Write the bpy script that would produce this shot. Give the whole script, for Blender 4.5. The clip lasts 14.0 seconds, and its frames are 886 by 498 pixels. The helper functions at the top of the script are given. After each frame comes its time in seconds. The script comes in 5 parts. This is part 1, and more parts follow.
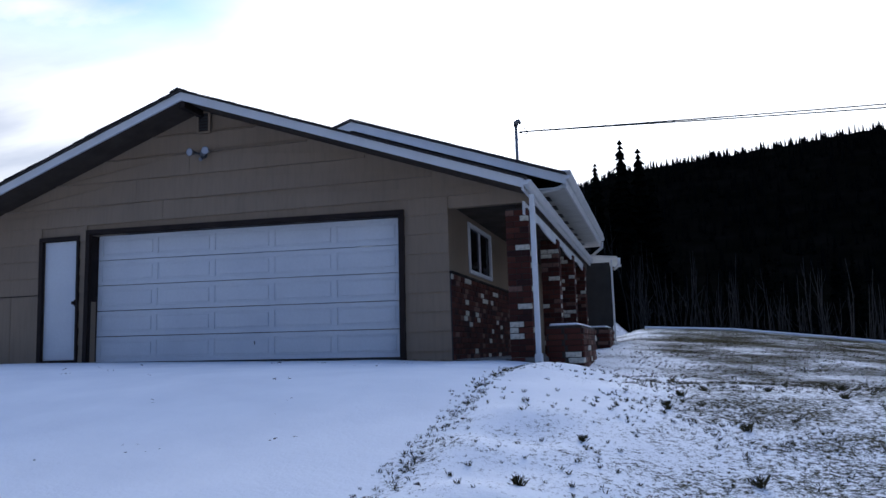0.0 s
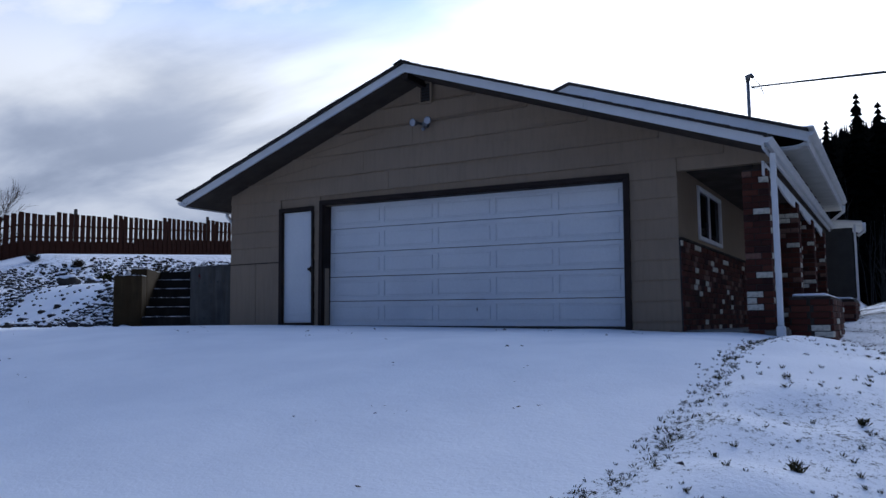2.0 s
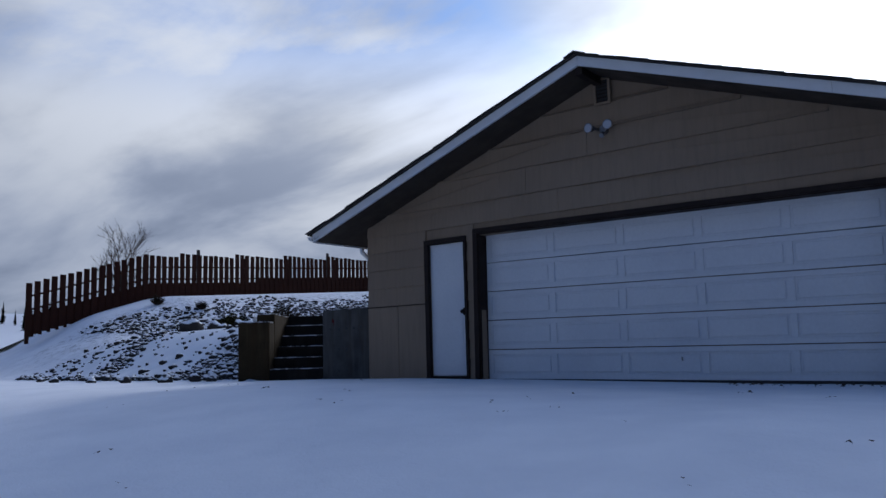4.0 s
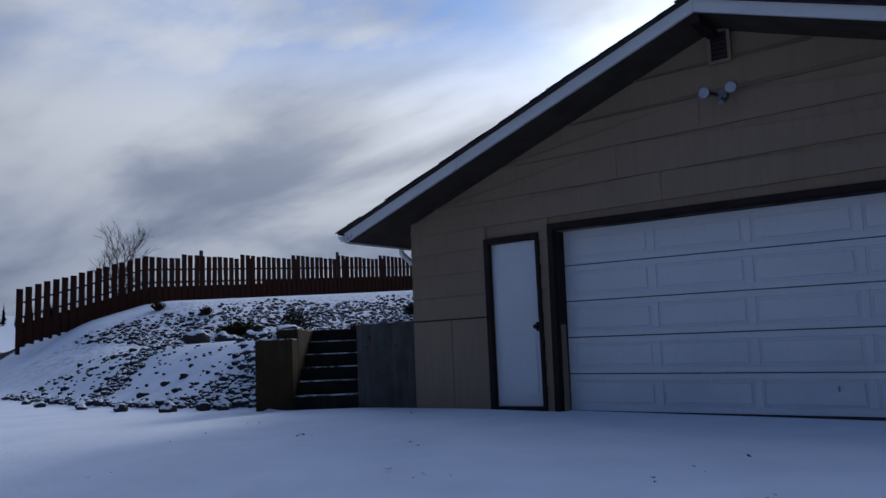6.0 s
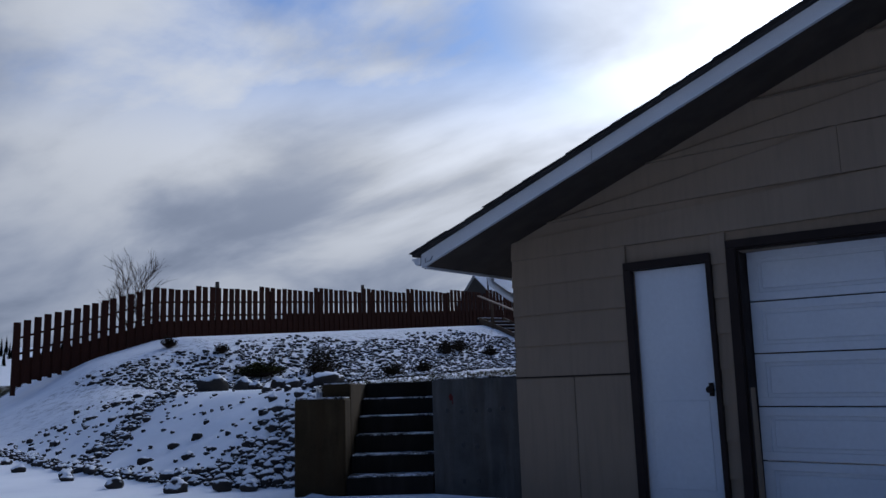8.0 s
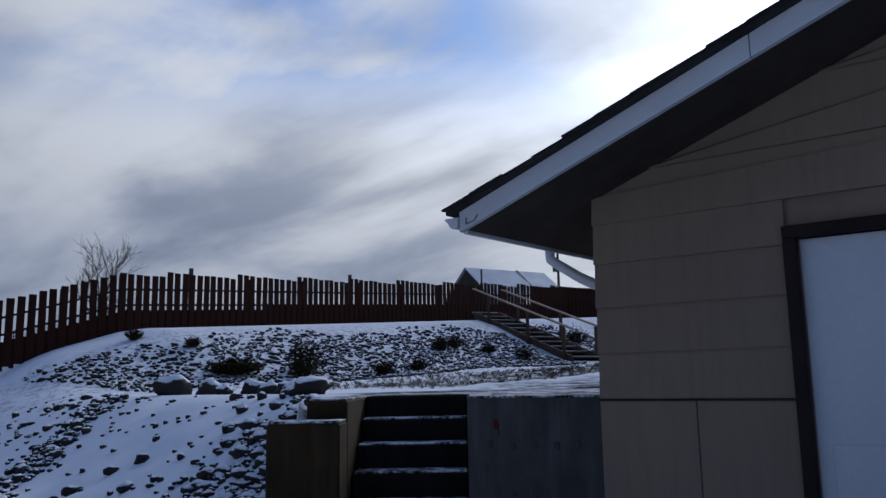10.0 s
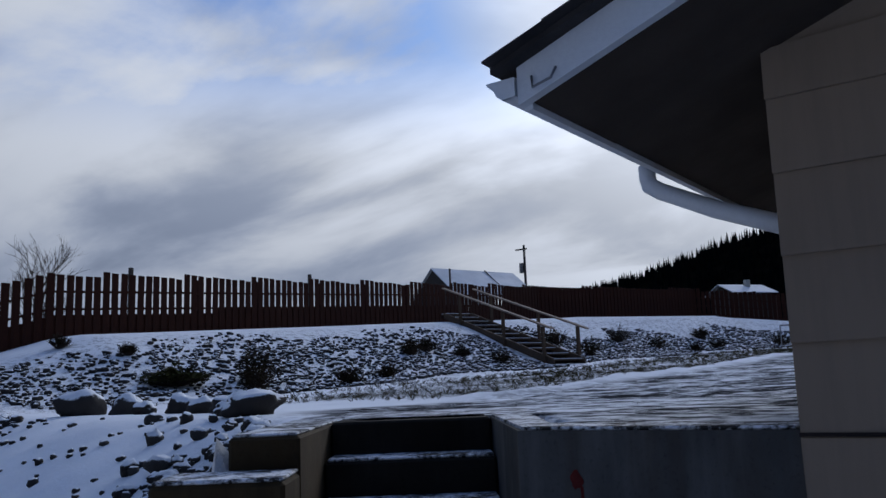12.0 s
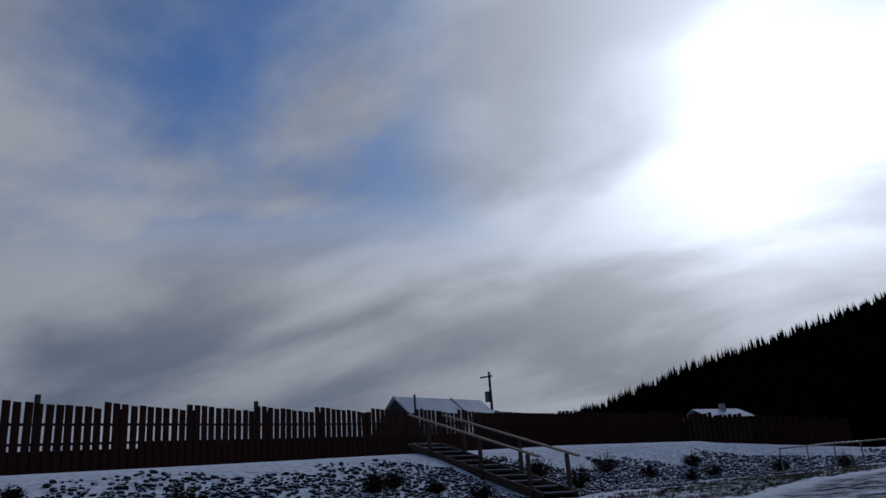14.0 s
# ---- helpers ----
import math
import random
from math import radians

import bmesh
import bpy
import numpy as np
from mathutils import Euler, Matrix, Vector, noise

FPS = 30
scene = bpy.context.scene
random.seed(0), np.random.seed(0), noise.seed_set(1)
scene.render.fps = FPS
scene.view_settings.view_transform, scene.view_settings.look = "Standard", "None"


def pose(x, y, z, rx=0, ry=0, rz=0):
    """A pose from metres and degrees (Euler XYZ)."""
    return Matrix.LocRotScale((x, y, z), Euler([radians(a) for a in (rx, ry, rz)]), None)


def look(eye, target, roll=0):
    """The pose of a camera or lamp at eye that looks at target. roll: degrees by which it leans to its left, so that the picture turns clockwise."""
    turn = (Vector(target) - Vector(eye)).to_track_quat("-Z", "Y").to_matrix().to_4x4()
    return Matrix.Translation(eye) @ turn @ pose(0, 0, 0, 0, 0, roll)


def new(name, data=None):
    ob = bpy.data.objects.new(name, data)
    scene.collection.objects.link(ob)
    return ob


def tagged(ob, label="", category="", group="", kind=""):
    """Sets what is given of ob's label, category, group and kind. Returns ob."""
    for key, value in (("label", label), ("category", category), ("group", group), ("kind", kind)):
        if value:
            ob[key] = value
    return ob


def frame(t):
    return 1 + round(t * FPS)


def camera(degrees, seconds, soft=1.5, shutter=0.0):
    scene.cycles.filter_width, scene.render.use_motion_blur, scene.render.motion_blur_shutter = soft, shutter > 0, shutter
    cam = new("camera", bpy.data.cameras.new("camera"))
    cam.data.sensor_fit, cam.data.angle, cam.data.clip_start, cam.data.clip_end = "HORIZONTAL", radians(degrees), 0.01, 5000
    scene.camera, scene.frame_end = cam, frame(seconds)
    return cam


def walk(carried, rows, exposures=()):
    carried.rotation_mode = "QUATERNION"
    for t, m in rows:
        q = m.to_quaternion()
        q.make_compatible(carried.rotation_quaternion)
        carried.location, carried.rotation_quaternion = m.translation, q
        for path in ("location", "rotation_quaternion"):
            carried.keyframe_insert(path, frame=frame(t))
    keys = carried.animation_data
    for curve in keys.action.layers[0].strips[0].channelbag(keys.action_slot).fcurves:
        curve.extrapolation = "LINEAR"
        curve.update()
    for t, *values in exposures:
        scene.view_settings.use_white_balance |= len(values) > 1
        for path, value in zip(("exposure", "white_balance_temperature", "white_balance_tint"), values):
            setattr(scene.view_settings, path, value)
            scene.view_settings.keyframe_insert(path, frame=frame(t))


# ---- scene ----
cam = camera(57.0, 14.0)
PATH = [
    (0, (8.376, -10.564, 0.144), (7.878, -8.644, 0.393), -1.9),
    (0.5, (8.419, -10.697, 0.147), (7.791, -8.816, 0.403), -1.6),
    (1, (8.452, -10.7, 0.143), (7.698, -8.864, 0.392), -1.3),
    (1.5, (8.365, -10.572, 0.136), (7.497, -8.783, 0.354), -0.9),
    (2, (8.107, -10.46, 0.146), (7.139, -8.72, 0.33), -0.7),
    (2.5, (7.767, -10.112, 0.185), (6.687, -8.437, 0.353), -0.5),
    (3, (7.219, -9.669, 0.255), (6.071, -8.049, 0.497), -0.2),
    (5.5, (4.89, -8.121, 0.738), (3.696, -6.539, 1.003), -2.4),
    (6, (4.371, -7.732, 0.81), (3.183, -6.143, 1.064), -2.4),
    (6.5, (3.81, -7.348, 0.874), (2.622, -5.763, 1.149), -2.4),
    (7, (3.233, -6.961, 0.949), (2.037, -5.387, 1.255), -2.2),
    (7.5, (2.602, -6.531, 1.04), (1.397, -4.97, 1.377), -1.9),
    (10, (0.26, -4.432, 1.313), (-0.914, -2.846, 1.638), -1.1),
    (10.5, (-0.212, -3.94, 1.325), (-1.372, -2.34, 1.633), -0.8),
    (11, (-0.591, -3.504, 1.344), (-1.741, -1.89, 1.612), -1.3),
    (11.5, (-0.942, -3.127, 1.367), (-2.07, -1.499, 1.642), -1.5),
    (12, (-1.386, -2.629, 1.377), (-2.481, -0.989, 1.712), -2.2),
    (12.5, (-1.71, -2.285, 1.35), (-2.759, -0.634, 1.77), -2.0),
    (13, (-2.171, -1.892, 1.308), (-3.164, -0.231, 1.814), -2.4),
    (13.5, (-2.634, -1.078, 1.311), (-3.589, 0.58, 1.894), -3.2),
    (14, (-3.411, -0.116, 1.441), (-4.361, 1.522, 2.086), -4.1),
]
STOPS = [(0.0, 0.2, 5900, 10), (1.5, -0.08, 5810, 10), (3.0, -0.33, 5740, 10), (5.5, -0.72, 5760, 10), (7.5, -0.68, 5800, 10), (10.0, -0.68, 5800, 10), (12.5, -0.7, 5740, 10), (13.2, -1.2, 5720, 10), (14.0, -1.6, 5740, 10)]
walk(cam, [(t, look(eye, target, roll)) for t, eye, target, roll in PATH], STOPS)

# ---- light: a low winter sun behind broken cloud, ahead of the camera ----
SUN_AZ, SUN_EL = -4.0, 26.0
sun_way = Vector((math.sin(radians(SUN_AZ)) * math.cos(radians(SUN_EL)), math.cos(radians(SUN_AZ)) * math.cos(radians(SUN_EL)), math.sin(radians(SUN_EL))))


def sky_world():
    w = bpy.data.worlds.new("winter_sky")
    scene.world = w
    w.use_nodes = True
    nt = w.node_tree
    nt.nodes.clear()
    N, L = nt.nodes.new, nt.links.new

    def math_node(op, a, b=None, clamp=False):
        n = N("ShaderNodeMath")
        n.operation, n.use_clamp = op, clamp
        for i, v in enumerate((a, b)):
            if v is None:
                continue
            if isinstance(v, (int, float)):
                n.inputs[i].default_value = v
            else:
                L(v, n.inputs[i])
        return n.outputs[0]

    tc = N("ShaderNodeTexCoord").outputs["Generated"]
    sky = N("ShaderNodeTexSky")
    sky.sky_type, sky.sun_disc = "NISHITA", False
    sky.sun_elevation, sky.sun_rotation = radians(SUN_EL), radians(SUN_AZ)
    blue = N("ShaderNodeMix")
    blue.data_type, blue.blend_type = "RGBA", "MULTIPLY"
    blue.inputs[0].default_value = 1.0
    L(sky.outputs[0], blue.inputs[6])
    blue.inputs[7].default_value = (0.085, 0.125, 0.185, 1)
    sep = N("ShaderNodeSeparateXYZ")
    L(tc, sep.inputs[0])
    up = math_node("ADD", math_node("MAXIMUM", sep.outputs[2], 0.0), 0.26)
    flat = N("ShaderNodeCombineXYZ")
    L(math_node("DIVIDE", sep.outputs[0], up), flat.inputs[0])
    L(math_node("DIVIDE", sep.outputs[1], up), flat.inputs[1])
    # long bands of cloud, drawn out across the sky
    mp = N("ShaderNodeMapping")
    mp.inputs["Rotation"].default_value = (0, 0, radians(-6))
    mp.inputs["Scale"].default_value = (0.8, 1.3, 1.0)
    L(flat.outputs[0], mp.inputs[0])

    def fbm(scale, detail, rough, distort, shift):
        m2 = N("ShaderNodeVectorMath")
        m2.operation = "ADD"
        m2.inputs[1].default_value = shift
        L(mp.outputs[0], m2.inputs[0])
        n = N("ShaderNodeTexNoise")
        n.inputs["Scale"].default_value, n.inputs["Detail"].default_value = scale, detail
        n.inputs["Roughness"].default_value, n.inputs["Distortion"].default_value = rough, distort
        L(m2.outputs[0], n.inputs["Vector"])
        return n.outputs[0]

    def ramp(v, lo, hi):
        n = N("ShaderNodeMapRange")
        n.interpolation_type = "SMOOTHSTEP"
        n.inputs[1].default_value, n.inputs[2].default_value = lo, hi
        L(v, n.inputs[0])
        return n.outputs[0]

    bands = fbm(1.55, 8, 0.5, 0.3, (3.1, 1.7, 0))
    holes = fbm(1.1, 8, 0.56, 0.3, (9.55, 4.86, 2))
    dot = N("ShaderNodeVectorMath")
    dot.operation = "DOT_PRODUCT"
    dot.inputs[1].default_value = sun_way
    L(tc, dot.inputs[0])
    near_sun = math_node("MAXIMUM", dot.outputs["Value"], 0.0)
    glow = math_node("ADD", math_node("MULTIPLY", math_node("POWER", near_sun, 14.0), 1.0), math_node("MULTIPLY", math_node("POWER", near_sun, 50.0), 2.2))
    thin = math_node("MULTIPLY", math_node("POWER", near_sun, 8.0), 0.18)
    lit = math_node("ADD", math_node("MULTIPLY", ramp(bands, 0.36, 0.64), math_node("SUBTRACT", 1.0, thin)), thin)
    bright = math_node("ADD", math_node("MULTIPLY", lit, 0.54), 0.58)
    # away from the sun the cloud is thicker and darker
    shade = N("ShaderNodeMapRange")
    shade.inputs[1].default_value, shade.inputs[2].default_value, shade.inputs[3].default_value, shade.inputs[4].default_value = -0.2, 0.93, 0.22, 1.0
    L(dot.outputs["Value"], shade.inputs[0])
    bright = math_node("MULTIPLY", bright, math_node("ADD", math_node("MULTIPLY", ramp(sep.outputs[2], 0.10, 0.30), 0.30), 0.78))
    bright = math_node("MULTIPLY", bright, math_node("ADD", math_node("MULTIPLY", ramp(sep.outputs[2], 0.5, 0.95), 1.3), 1.0))
    bright = math_node("MULTIPLY", math_node("MULTIPLY", bright, shade.outputs[0]), math_node("ADD", glow, 1.0))
    tone = N("ShaderNodeMix")
    tone.data_type = "RGBA"
    tone.inputs[6].default_value = (0.80, 0.90, 1.14, 1)
    tone.inputs[7].default_value = (1.0, 1.0, 1.02, 1)
    L(ramp(bright, 0.3, 0.9), tone.inputs[0])
    cloud = N("ShaderNodeMix")
    cloud.data_type, cloud.blend_type = "RGBA", "MULTIPLY"
    cloud.inputs[0].default_value = 1.0
    L(tone.outputs[2], cloud.inputs[6])
    grey = N("ShaderNodeCombineColor")
    for i in range(3):
        L(bright, grey.inputs[i])
    L(grey.outputs[0], cloud.inputs[7])
    mixed = N("ShaderNodeMix")
    mixed.data_type = "RGBA"
    cover = math_node("MAXIMUM", ramp(math_node("SUBTRACT", holes, math_node("MULTIPLY", ramp(sep.outputs[2], 0.40, 0.55), 0.03)), 0.38, 0.66), ramp(math_node("SUBTRACT", 0.47, sep.outputs[2]), 0.0, 0.2))
    cover = math_node("MAXIMUM", cover, math_node("MULTIPLY", ramp(near_sun, 0.86, 0.95), 0.92))
    L(cover, mixed.inputs[0])
    L(blue.outputs[2], mixed.inputs[6])
    L(cloud.outputs[2], mixed.inputs[7])
    bg = N("ShaderNodeBackground")
    bg.inputs[1].default_value = 1.0
    L(mixed.outputs[2], bg.inputs[0])
    out = N("ShaderNodeOutputWorld")
    L(bg.outputs[0], out.inputs[0])


sky_world()
sun = new("sun", bpy.data.lights.new("sun", "SUN"))
sun.data.energy, sun.data.angle, sun.data.color = 1.5, radians(14), (1.0, 0.95, 0.88)
sun.matrix_world = look(sun_way * 100, (0, 0, 0))


# ---- materials ----
class Nodes:
    """A node material with short ways to add nodes."""

    def __init__(self, name, rough=0.7, metal=0.0):
        self.m = bpy.data.materials.new(name)
        self.m.use_nodes = True
        self.nt = self.m.node_tree
        self.b = self.nt.nodes["Principled BSDF"]
        self.b.inputs["Roughness"].default_value = rough
        self.b.inputs["Metallic"].default_value = metal
        if rough > 0.6:
            self.b.inputs["Specular IOR Level"].default_value = 0.15
        self.pos = self.nt.nodes.new("ShaderNodeTexCoord").outputs["Object"]

    def put(self, v, sock):
        if hasattr(v, "links"):
            self.nt.links.new(v, sock)
        elif isinstance(v, tuple) and len(v) == 3 and sock.type == "RGBA":
            sock.default_value = (*v, 1)
        else:
            sock.default_value = v

    def noise(self, scale, detail=4, rough=0.55, stretch=None, out=0):
        n = self.nt.nodes.new("ShaderNodeTexNoise")
        n.inputs["Scale"].default_value, n.inputs["Detail"].default_value, n.inputs["Roughness"].default_value = scale, detail, rough
        src = self.pos
        if stretch:
            mp = self.nt.nodes.new("ShaderNodeMapping")
            mp.inputs["Scale"].default_value = stretch
            self.put(src, mp.inputs[0])
            src = mp.outputs[0]
        self.put(src, n.inputs["Vector"])
        return n.outputs[out]

    def ramp(self, v, lo, hi, a=0.0, b=1.0):
        n = self.nt.nodes.new("ShaderNodeMapRange")
        n.inputs[1].default_value, n.inputs[2].default_value, n.inputs[3].default_value, n.inputs[4].default_value = lo, hi, a, b
        self.put(v, n.inputs[0])
        return n.outputs[0]

    def mix(self, f, a, b, blend="MIX"):
        n = self.nt.nodes.new("ShaderNodeMix")
        n.data_type, n.blend_type = "RGBA", blend
        self.put(f, n.inputs[0]), self.put(a, n.inputs[6]), self.put(b, n.inputs[7])
        return n.outputs[2]

    def math(self, op, a, b=0.0, clamp=False):
        n = self.nt.nodes.new("ShaderNodeMath")
        n.operation, n.use_clamp = op, clamp
        self.put(a, n.inputs[0]), self.put(b, n.inputs[1])
        return n.outputs[0]

    def attr(self, name):
        n = self.nt.nodes.new("ShaderNodeAttribute")
        n.attribute_name = name
        return n.outputs["Fac"]

    def rand(self, island=False):
        if island:
            return self.nt.nodes.new("ShaderNodeNewGeometry").outputs["Random Per Island"]
        return self.nt.nodes.new("ShaderNodeObjectInfo").outputs["Random"]

    def normal_z(self):
        n = self.nt.nodes.new("ShaderNodeNewGeometry")
        s = self.nt.nodes.new("ShaderNodeSeparateXYZ")
        self.put(n.outputs["Normal"], s.inputs[0])
        return s.outputs[2]

    def pos_part(self, i):
        s = self.nt.nodes.new("ShaderNodeSeparateXYZ")
        self.put(self.pos, s.inputs[0])
        return s.outputs[i]

    def bump(self, h, strength=0.3, dist=0.01):
        n = self.nt.nodes.new("ShaderNodeBump")
        n.inputs["Strength"].default_value, n.inputs["Distance"].default_value = strength, dist
        self.put(h, n.inputs["Height"])
        self.put(n.outputs[0], self.b.inputs["Normal"])

    def color(self, c):
        self.put(c, self.b.inputs["Base Color"])
        return self

    def rough(self, r):
        self.put(r, self.b.inputs["Roughness"])


def painted(name, base, dark, rough=0.55, scale=3.0, metal=0.0, grain=(1, 1, 1), bump=0.15):
    n = Nodes(name, rough, metal)
    big = n.ramp(n.noise(scale, 5), 0.35, 0.7)
    fine = n.ramp(n.noise(scale * 22, 3, 0.6, grain), 0.3, 0.75)
    c = n.mix(big, base, dark)
    c = n.mix(n.math("MULTIPLY", fine, 0.3), c, tuple(v * 0.72 for v in base))
    n.color(c)
    n.rough(n.ramp(big, 0, 1, rough - 0.08, rough + 0.12))
    n.bump(fine, bump, 0.004)
    return n.m


def siding_paint():
    n = Nodes("beige_siding_paint", 0.62)
    big = n.ramp(n.noise(0.7, 5), 0.3, 0.7)
    streak = n.ramp(n.noise(3.0, 5, 0.6, (6, 6, 0.5)), 0.45, 0.8)
    c = n.mix(big, (0.272, 0.205, 0.142), (0.225, 0.168, 0.117))
    c = n.mix(n.math("MULTIPLY", streak, 0.35), c, (0.15, 0.112, 0.08))
    tint = n.ramp(n.rand(), 0, 1, 0.97, 1.0)
    c = n.mix(1.0, c, n.mix(tint, (0.0, 0.0, 0.0), (1.0, 1.0, 1.0)), "MULTIPLY")
    n.color(c)
    n.bump(n.noise(60, 4, 0.6, (0.4, 1, 3)), 0.12, 0.004)
    return n.m


def brick_clay(island=False):
    n = Nodes("old_brick" if not island else "old_brick_far", 0.9)
    r = n.rand(island)
    rp = n.nt.nodes.new("ShaderNodeValToRGB")
    rp.color_ramp.interpolation = "CONSTANT"
    stops = [(0.0, (0.068, 0.022, 0.016)), (0.30, (0.05, 0.018, 0.014)), (0.52, (0.09, 0.031, 0.021)), (0.70, (0.034, 0.015, 0.014)), (0.80, (0.55, 0.52, 0.44)), (0.92, (0.16, 0.09, 0.07))]
    e = rp.color_ramp.elements
    e[0].position, e[0].color = 0.0, (*stops[0][1], 1)
    e[1].position, e[1].color = stops[1][0], (*stops[1][1], 1)
    for p, c in stops[2:]:
        e.new(p).color = (*c, 1)
    n.put(r, rp.inputs[0])
    spots = n.ramp(n.noise(26, 4), 0.45, 0.7)
    n.color(n.mix(n.math("MULTIPLY", spots, 0.45), rp.outputs[0], (0.05, 0.024, 0.018)))
    n.bump(n.noise(120, 3), 0.4, 0.004)
    return n.m


def snow(name="fresh_snow", base=(0.80, 0.815, 0.84)):
    n = Nodes(name, 0.75)
    n.color(n.mix(n.ramp(n.noise(2.2, 5), 0.35, 0.7), base, tuple(v * 0.93 for v in base)))
    n.bump(n.math("ADD", n.noise(9, 5), n.math("MULTIPLY", n.noise(90, 3), 0.25)), 0.35, 0.03)
    return n.m


def thin_snow():
    """Snow blown and trodden thin, with the dark concrete showing through in ragged patches."""
    n = Nodes("thin_snow", 0.8)
    v = n.math("ADD", n.math("MULTIPLY", n.noise(6, 6, 0.7), 0.6), n.math("MULTIPLY", n.noise(38, 5, 0.7), 0.5))
    n.color(n.mix(n.ramp(v, 0.5, 0.62), (0.035, 0.032, 0.028), (0.78, 0.79, 0.82)))
    n.bump(v, 0.6, 0.02)
    return n.m


def ground_cover():
    """One sheet: smooth snow, thinly snowed lawn, icy patio and gravelly bank, by the sheet's own cover attributes."""
    n = Nodes("snowy_ground", 0.8)
    wide, fine, tiny = n.noise(0.55, 4), n.noise(5.5, 6, 0.65), n.noise(45, 3, 0.6)
    snow_c = n.mix(n.ramp(n.noise(1.3, 5), 0.35, 0.68), (0.88, 0.89, 0.91), (0.80, 0.815, 0.845))
    grass_c = n.mix(n.ramp(fine, 0.35, 0.65), (0.018, 0.018, 0.011), (0.075, 0.066, 0.038))
    lawn_v = n.math("ADD", n.math("ADD", n.math("MULTIPLY", wide, 0.5), n.math("MULTIPLY", fine, 0.26)), n.math("ADD", n.math("MULTIPLY", n.noise(30, 5, 0.75), 0.75), n.math("MULTIPLY", n.noise(110, 3, 0.7), 0.5)))
    bare = n.math("MULTIPLY", n.ramp(n.math("ADD", lawn_v, n.math("MULTIPLY", n.attr("lawn"), 0.24)), 1.17, 1.26), n.ramp(n.attr("lawn"), 0.05, 0.2))
    c = n.mix(bare, snow_c, grass_c)
    # wind-swept, half-iced concrete
    streak = n.noise(1.8, 9, 0.72, (1.5, 1.5, 1))
    drift = n.noise(5.5, 8, 0.75, (1.3, 1.6, 1))
    worn = n.math("ADD", n.math("MULTIPLY", streak, 0.6), n.math("ADD", n.math("MULTIPLY", drift, 0.55), n.math("MULTIPLY", wide, 0.3)))
    wet = n.math("MULTIPLY", n.ramp(worn, 0.66, 0.76), n.attr("icy"))
    c = n.mix(wet, c, n.mix(n.ramp(fine, 0.3, 0.7), (0.02, 0.021, 0.024), (0.05, 0.05, 0.052)))
    # dark earth and small gravel showing through
    gravel = n.math("MULTIPLY", n.ramp(n.math("ADD", fine, n.math("MULTIPLY", tiny, 0.6)), 0.83, 0.9), n.attr("rocky"))
    c = n.mix(gravel, c, (0.055, 0.05, 0.046))
    # far forest floor, near-black: the shade under the trees is in the colour
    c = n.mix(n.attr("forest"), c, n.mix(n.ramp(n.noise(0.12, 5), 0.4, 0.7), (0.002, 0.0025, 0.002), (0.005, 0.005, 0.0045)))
    n.color(c)
    n.b.inputs["Specular IOR Level"].default_value = 0.0
    n.rough(n.ramp(wet, 0, 1, 0.85, 0.55))
    h = n.math("ADD", n.math("MULTIPLY", fine, 0.7), n.math("MULTIPLY", tiny, 0.3))
    n.bump(n.math("ADD", h, n.math("MULTIPLY", n.math("MULTIPLY", worn, n.attr("icy")), -1.2)), 0.35, 0.035)
    return n.m


def concrete(name, base=(0.20, 0.19, 0.175)):
    n = Nodes(name, 0.88)
    blot = n.ramp(n.noise(1.7, 6, 0.6), 0.35, 0.7)
    drip = n.ramp(n.noise(5, 5, 0.6, (1, 1, 0.12)), 0.5, 0.75)
    c = n.mix(blot, base, tuple(v * 0.42 for v in base))
    pits = n.ramp(n.noise(55, 4, 0.7), 0.56, 0.68)
    c = n.mix(n.math("MULTIPLY", pits, 0.55), c, tuple(v * 0.3 for v in base))
    c = n.mix(n.math("MULTIPLY", n.ramp(n.noise(2.2, 5, 0.6, (3, 3, 0.5)), 0.5, 0.72), 0.5), c, tuple(v * 1.7 for v in base))
    c = n.mix(n.math("MULTIPLY", drip, 0.6), c, (base[0] * 0.55, base[1] * 0.4, base[2] * 0.25))
    n.color(c)
    n.bump(n.math("ADD", n.noise(35, 5), blot), 0.3, 0.006)
    return n.m


def wood(name, a, b, rough=0.75):
    n = Nodes(name, rough)
    g = n.noise(4, 6, 0.65, (9, 9, 0.7))
    c = n.mix(n.ramp(g, 0.3, 0.7), a, b)
    c = n.mix(n.math("MULTIPLY", n.rand(), 0.35), c, tuple(v * 0.55 for v in a))
    n.color(c)
    n.bump(g, 0.3, 0.004)
    return n.m


def stone(name="field_stone", lo=0.93, hi=1.05):
    n = Nodes(name, 0.85)
    big = n.ramp(n.noise(3, 5), 0.35, 0.65)
    c = n.mix(n.rand(name == "field_stone"), (0.05, 0.047, 0.044), (0.018, 0.017, 0.018))
    c = n.mix(n.math("MULTIPLY", big, 0.6), c, (0.04, 0.033, 0.027))
    lies = n.ramp(n.math("ADD", n.normal_z(), n.math("ADD", n.math("MULTIPLY", n.noise(7, 4), 0.5), n.math("MULTIPLY", n.noise(30, 4, 0.7), 0.35))), lo + 0.17, hi + 0.15)
    n.color(n.mix(lies, c, (0.8, 0.815, 0.84)))
    n.bump(n.noise(14, 5), 0.5, 0.02)
    return n.m


def needles(name, a, b):
    n = Nodes(name, 0.8)
    n.b.inputs["Specular IOR Level"].default_value = 0.0
    n.color(n.mix(n.rand(True), a, b))
    return n.m


